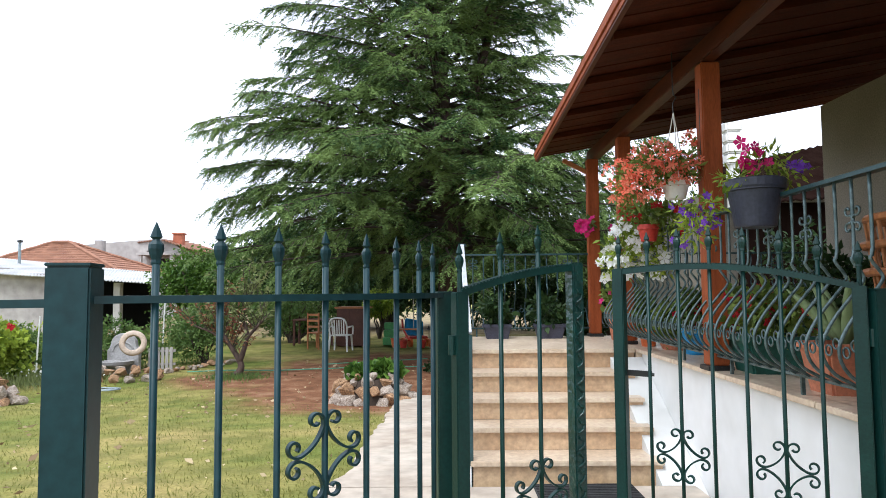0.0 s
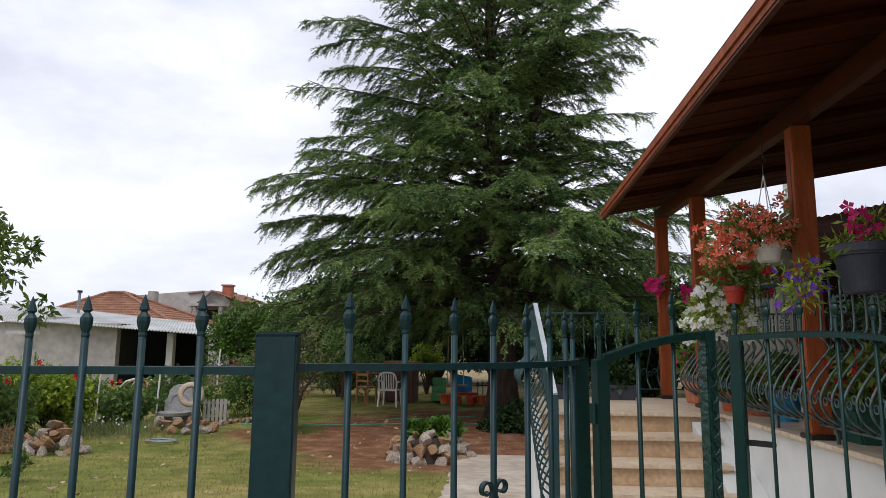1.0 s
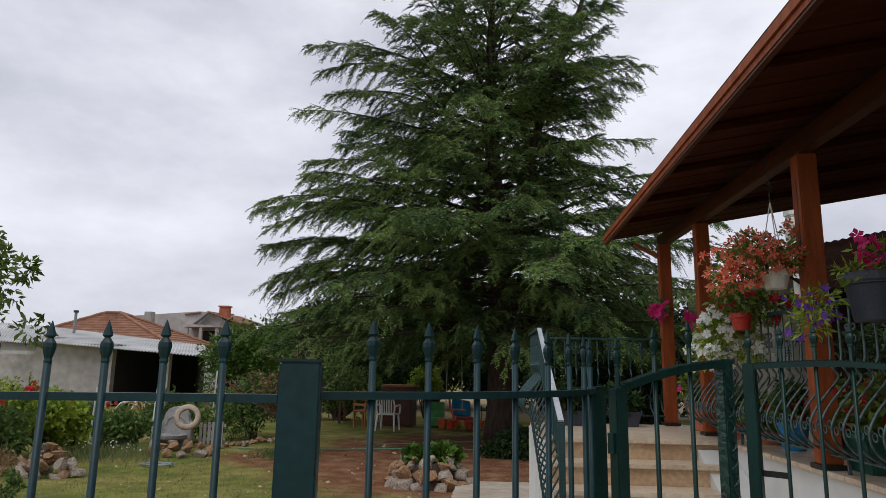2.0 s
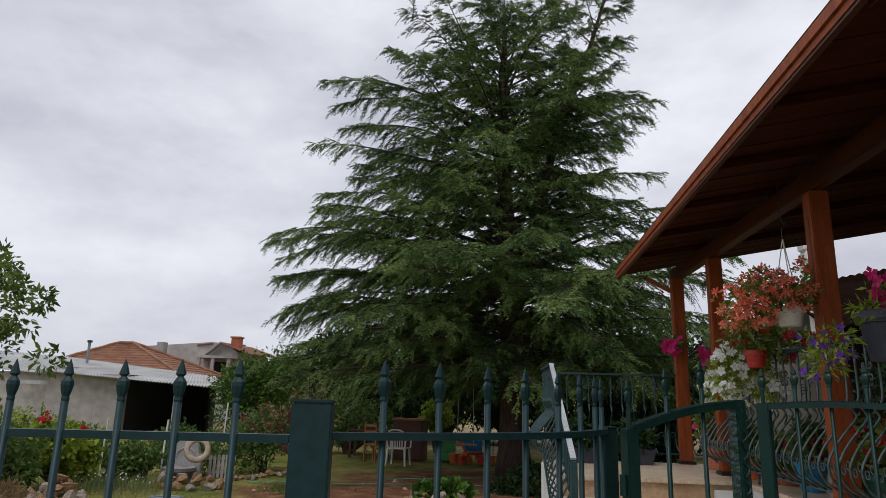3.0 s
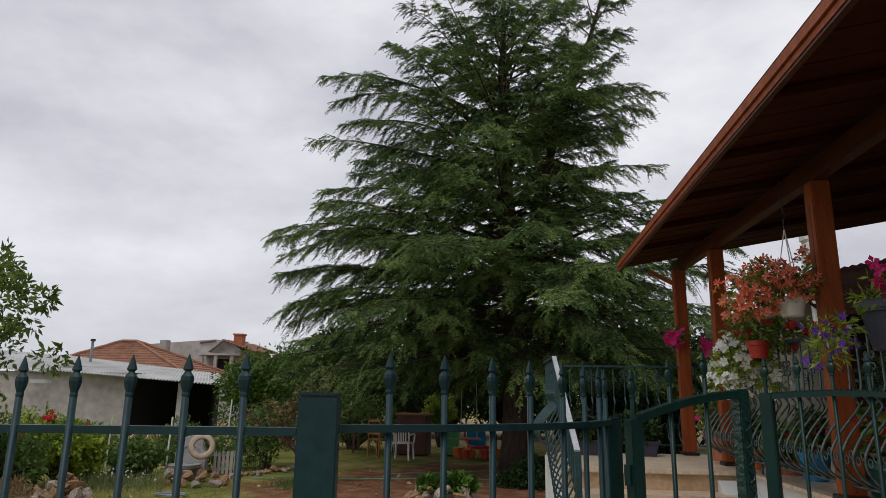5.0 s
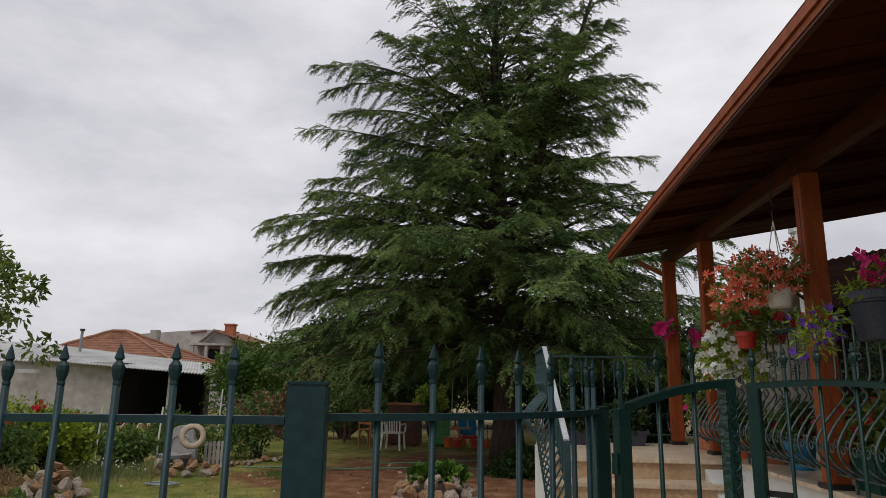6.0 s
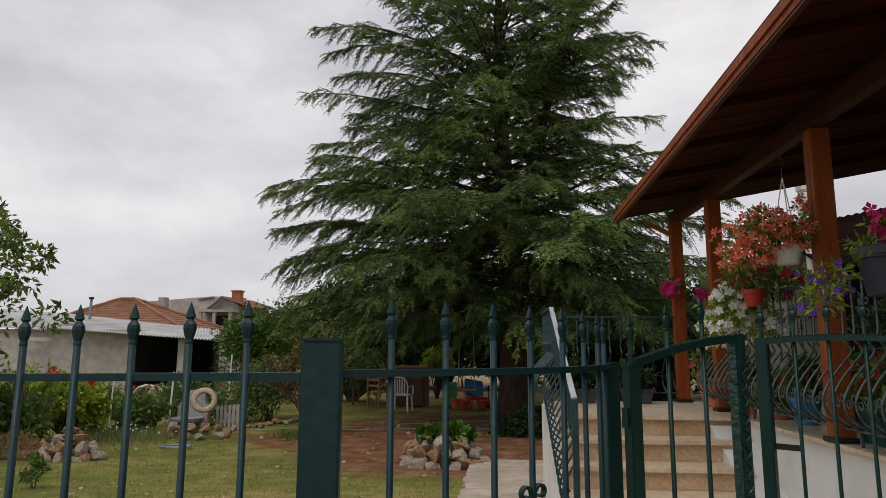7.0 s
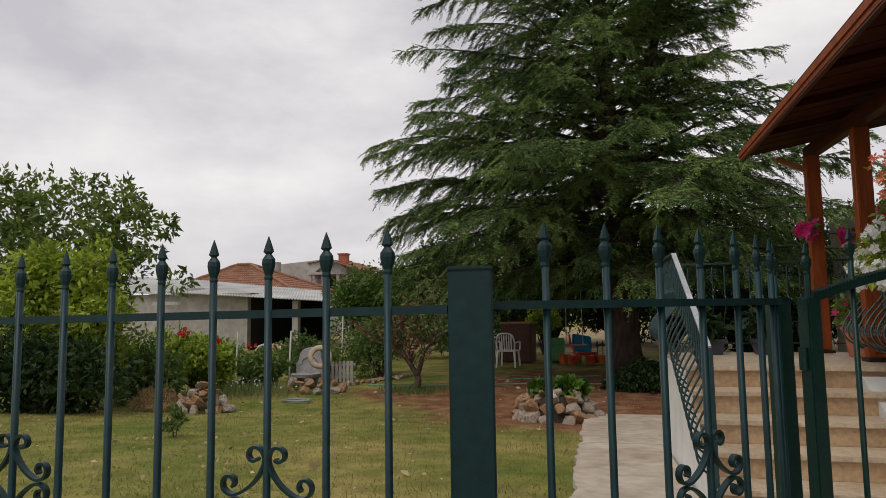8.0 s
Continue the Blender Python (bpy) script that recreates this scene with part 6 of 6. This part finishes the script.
# pots on the porch floor
for x, y, r, h, m, lab, sq, fl in (
        (1.93, 3.15, 0.17, 0.24, "pot_terra", "square terracotta planter with an agave", True, "agave"),
        (1.96, 3.95, 0.20, 0.22, "pot_green", "dark green planter with leafy flowers", True, "red_petal"),
        (2.05, 4.6, 0.13, 0.22, "pot_terra", "brown clay pot with leafy flowers", False, "pink_petal"),
        (1.94, 5.05, 0.11, 0.20, "pot_blue", "bright blue plastic pot", False, "red_petal"),
        (1.92, 5.45, 0.14, 0.10, "pot_terra", "shallow clay bowl with green leaves", False, None),
        (1.80, 6.55, 0.17, 0.27, "pot_terra", "large terracotta pot beside the corner column", False, "pink_petal"),
        (1.80, 5.78, 0.08, 0.16, "orange", "small orange plastic pot", False, None),
        (1.93, 2.45, 0.14, 0.16, "orange", "orange plastic bowl with leaves", False, "red_petal"),
        (0.55, 6.85, 0.14, 0.15, "pot_grey", "grey pot with green leaves on the landing", True, None),
        (1.1, 6.85, 0.15, 0.15, "pot_grey", "low grey planter with dark leaves on the landing", True, None)):
    t = pot("flower_pot", (x, y, FLOOR), lab + " on the porch floor" if "landing" not in lab and "column" not in lab else lab, M[m], r, h, square=sq)
    if fl == "agave":
        for k in range(11):
            a, L = k * 2.4, 0.34 + 0.02 * (k % 4)
            lean = 0.25 + 0.05 * k
            d = Vector((math.cos(a), math.sin(a), 0))
            pts = [Vector((0, 0, h - 0.03)) + d * (L * lean * s) + Vector((0, 0, L * s * (1 - 0.3 * lean * s))) for s in (0, 0.3, 0.6, 0.85, 1.0)]
            bm = tube(bmesh.new(), pts, [0.022, 0.032, 0.026, 0.013, 0.002], 6)
            part("leaf", bm, M["agave"], t, smooth=True)
    else:
        c2 = [(0, 0, h + 0.10, r * 1.15, r * 1.0, 0.13), (-0.05, -0.05, h + 0.2, r * 0.8, r * 0.8, 0.1)]
        foliage(t, c2, 420, 0.075, M["dark_leaf"] if "landing" in lab else M["pot_leaf"] if r > 0.12 else M["shrub"], 0.6)
        if fl:
            blossoms(t, on_clumps(c2, 24, 1.1), 0.035, M[fl])

# rattan armchair on the porch
ra = thing("rattan_chair", (2.55, 3.3, FLOOR), "orange-brown rattan armchair with a round back", "chair", rz=60)
part("seat", lathe(bmesh.new(), [(0.30, 0.36), (0.33, 0.38), (0.33, 0.42), (0.28, 0.44), (0.0, 0.43)], 24), M["chair_wood"], ra)
for k in range(4):
    a = radians(45 + 90 * k)
    part("leg", tube(bmesh.new(), [(0.25 * math.cos(a), 0.25 * math.sin(a), 0.38), (0.29 * math.cos(a), 0.29 * math.sin(a), 0.0)], 0.02, 8), M["chair_wood"], ra)
for hh, rr2 in ((0.86, 0.34), (0.72, 0.36), (0.58, 0.35)):
    part("hoop", tube(bmesh.new(), [(rr2 * math.cos(a), rr2 * math.sin(a), hh - 0.22 * max(0, -math.sin(a)) * (1 if hh > 0.6 else 0.2)) for a in np.linspace(-0.5, math.pi + 0.5, 18)], 0.022, 8), M["chair_wood"], ra)
for k in range(15):
    a = -0.3 + (math.pi + 0.6) * k / 14
    part("cane", tube(bmesh.new(), [(0.30 * math.cos(a), 0.30 * math.sin(a), 0.42), (0.345 * math.cos(a), 0.345 * math.sin(a), 0.84 - 0.2 * max(0, -math.sin(a)))], 0.01, 6), M["chair_wood"], ra)

# plants along the house wall
for k, (y, s) in enumerate(((2.2, 1.0), (2.9, 1.15), (3.7, 0.95), (4.6, 1.1), (5.5, 0.9), (6.3, 1.0))):
    t = pot("floor_planter", (3.85, y, FLOOR), "dark planter with leafy plants against the house wall", M["pot_green"] if k % 2 else M["cupboard"], 0.17, 0.26, square=True, kind="planter", group="wall planters")
    foliage(t, [(0, 0, 0.45 * s, 0.28, 0.34, 0.26 * s), (-0.05, 0.1, 0.7 * s, 0.2, 0.22, 0.2)], 600, 0.10, M["dark_leaf"], 0.55)

# small pale brace under the eave corner
br = thing("eave_brace", (0, 0, 0), "small pale timber brace under the roof corner", "brace")
bm = boxes((-0.17, -0.02, -0.022, 0.17, 0.02, 0.022), bevel=0.004)
bmesh.ops.rotate(bm, cent=(0, 0, 0), matrix=Euler((0, radians(28), 0)).to_matrix(), verts=bm.verts)
part("strut", bm, M["chair_wood"], br).matrix_basis = pose(1.47, 7.1, 2.70)

# rubber doormat at the foot of the stairs
mat_t = thing("doormat", (0.88, 4.13, ground_z(0, 4.13) + 0.036), "black ribbed rubber doormat on the path", "mat")
part("base", boxes((-0.32, -0.15, 0.0, 0.32, 0.15, 0.008), bevel=0.003), M["rubber_mat"], mat_t)
for k in range(9):
    part("rib", boxes((-0.31, -0.14 + k * 0.033, 0.008, 0.31, -0.125 + k * 0.033, 0.014)), M["rubber_mat"], mat_t)


# ---- lawn ----
def lawn():
    n = 60000
    x, y = rng.uniform(-11, -0.75, n), 4.2 + (rng.random(n) ** 1.25) * 11.0
    keep = ((x + 1.1) / 2.7) ** 2 + ((y - 12.6) / 3.6) ** 2 > 1.0 + rng.normal(size=n) * 0.25
    nz = np.array([noise.noise(Vector((a * 0.9, b * 0.9, 0))) for a, b in zip(x[:n:10], y[:n:10])]).repeat(10)[:n]
    keep &= rng.random(n) < 0.62 + 0.9 * nz
    x, y = x[keep], y[keep]
    z = np.array([ground_z(a, b) + 0.035 * noise.noise(Vector((a * 0.5, b * 0.5, 0))) + 0.012 * noise.noise(Vector((a * 2.1, b * 2.1, 3))) - 0.034 for a, b in zip(x, y)])
    P = np.stack([x, y, z], axis=1)
    D = rng.normal(size=P.shape) * 0.55 + np.array([0, 0, 1.0])
    q = leaf_quads(P, D, rng.uniform(0.02, 0.055, len(P)), 0.006, 0.1)
    tagged(quads_object("grass", q, M["grass"]), "short patchy grass blades of the lawn", "grass", kind="stuff")
    # fallen leaves and petals
    n = 900
    x, y = rng.uniform(-9, 1.2, n), rng.uniform(4.3, 15, n)
    P = np.stack([x, y, [ground_z(a, b) + 0.012 for a, b in zip(x, y)]], axis=1)
    D = rng.normal(size=P.shape) * np.array([1, 1, 0.15])
    L = rng.uniform(0.025, 0.09, n) * np.where(rng.random(n) < 0.15, 1.5, 0.8)
    tagged(quads_object("fallen_leaves", leaf_quads(P, D, L, L * 0.5, 0.2), leaf_material("dry_leaf", (0.16, 0.09, 0.04), (0.62, 0.50, 0.30))), "dry fallen leaves scattered on the lawn", "leaves", kind="stuff")


lawn()
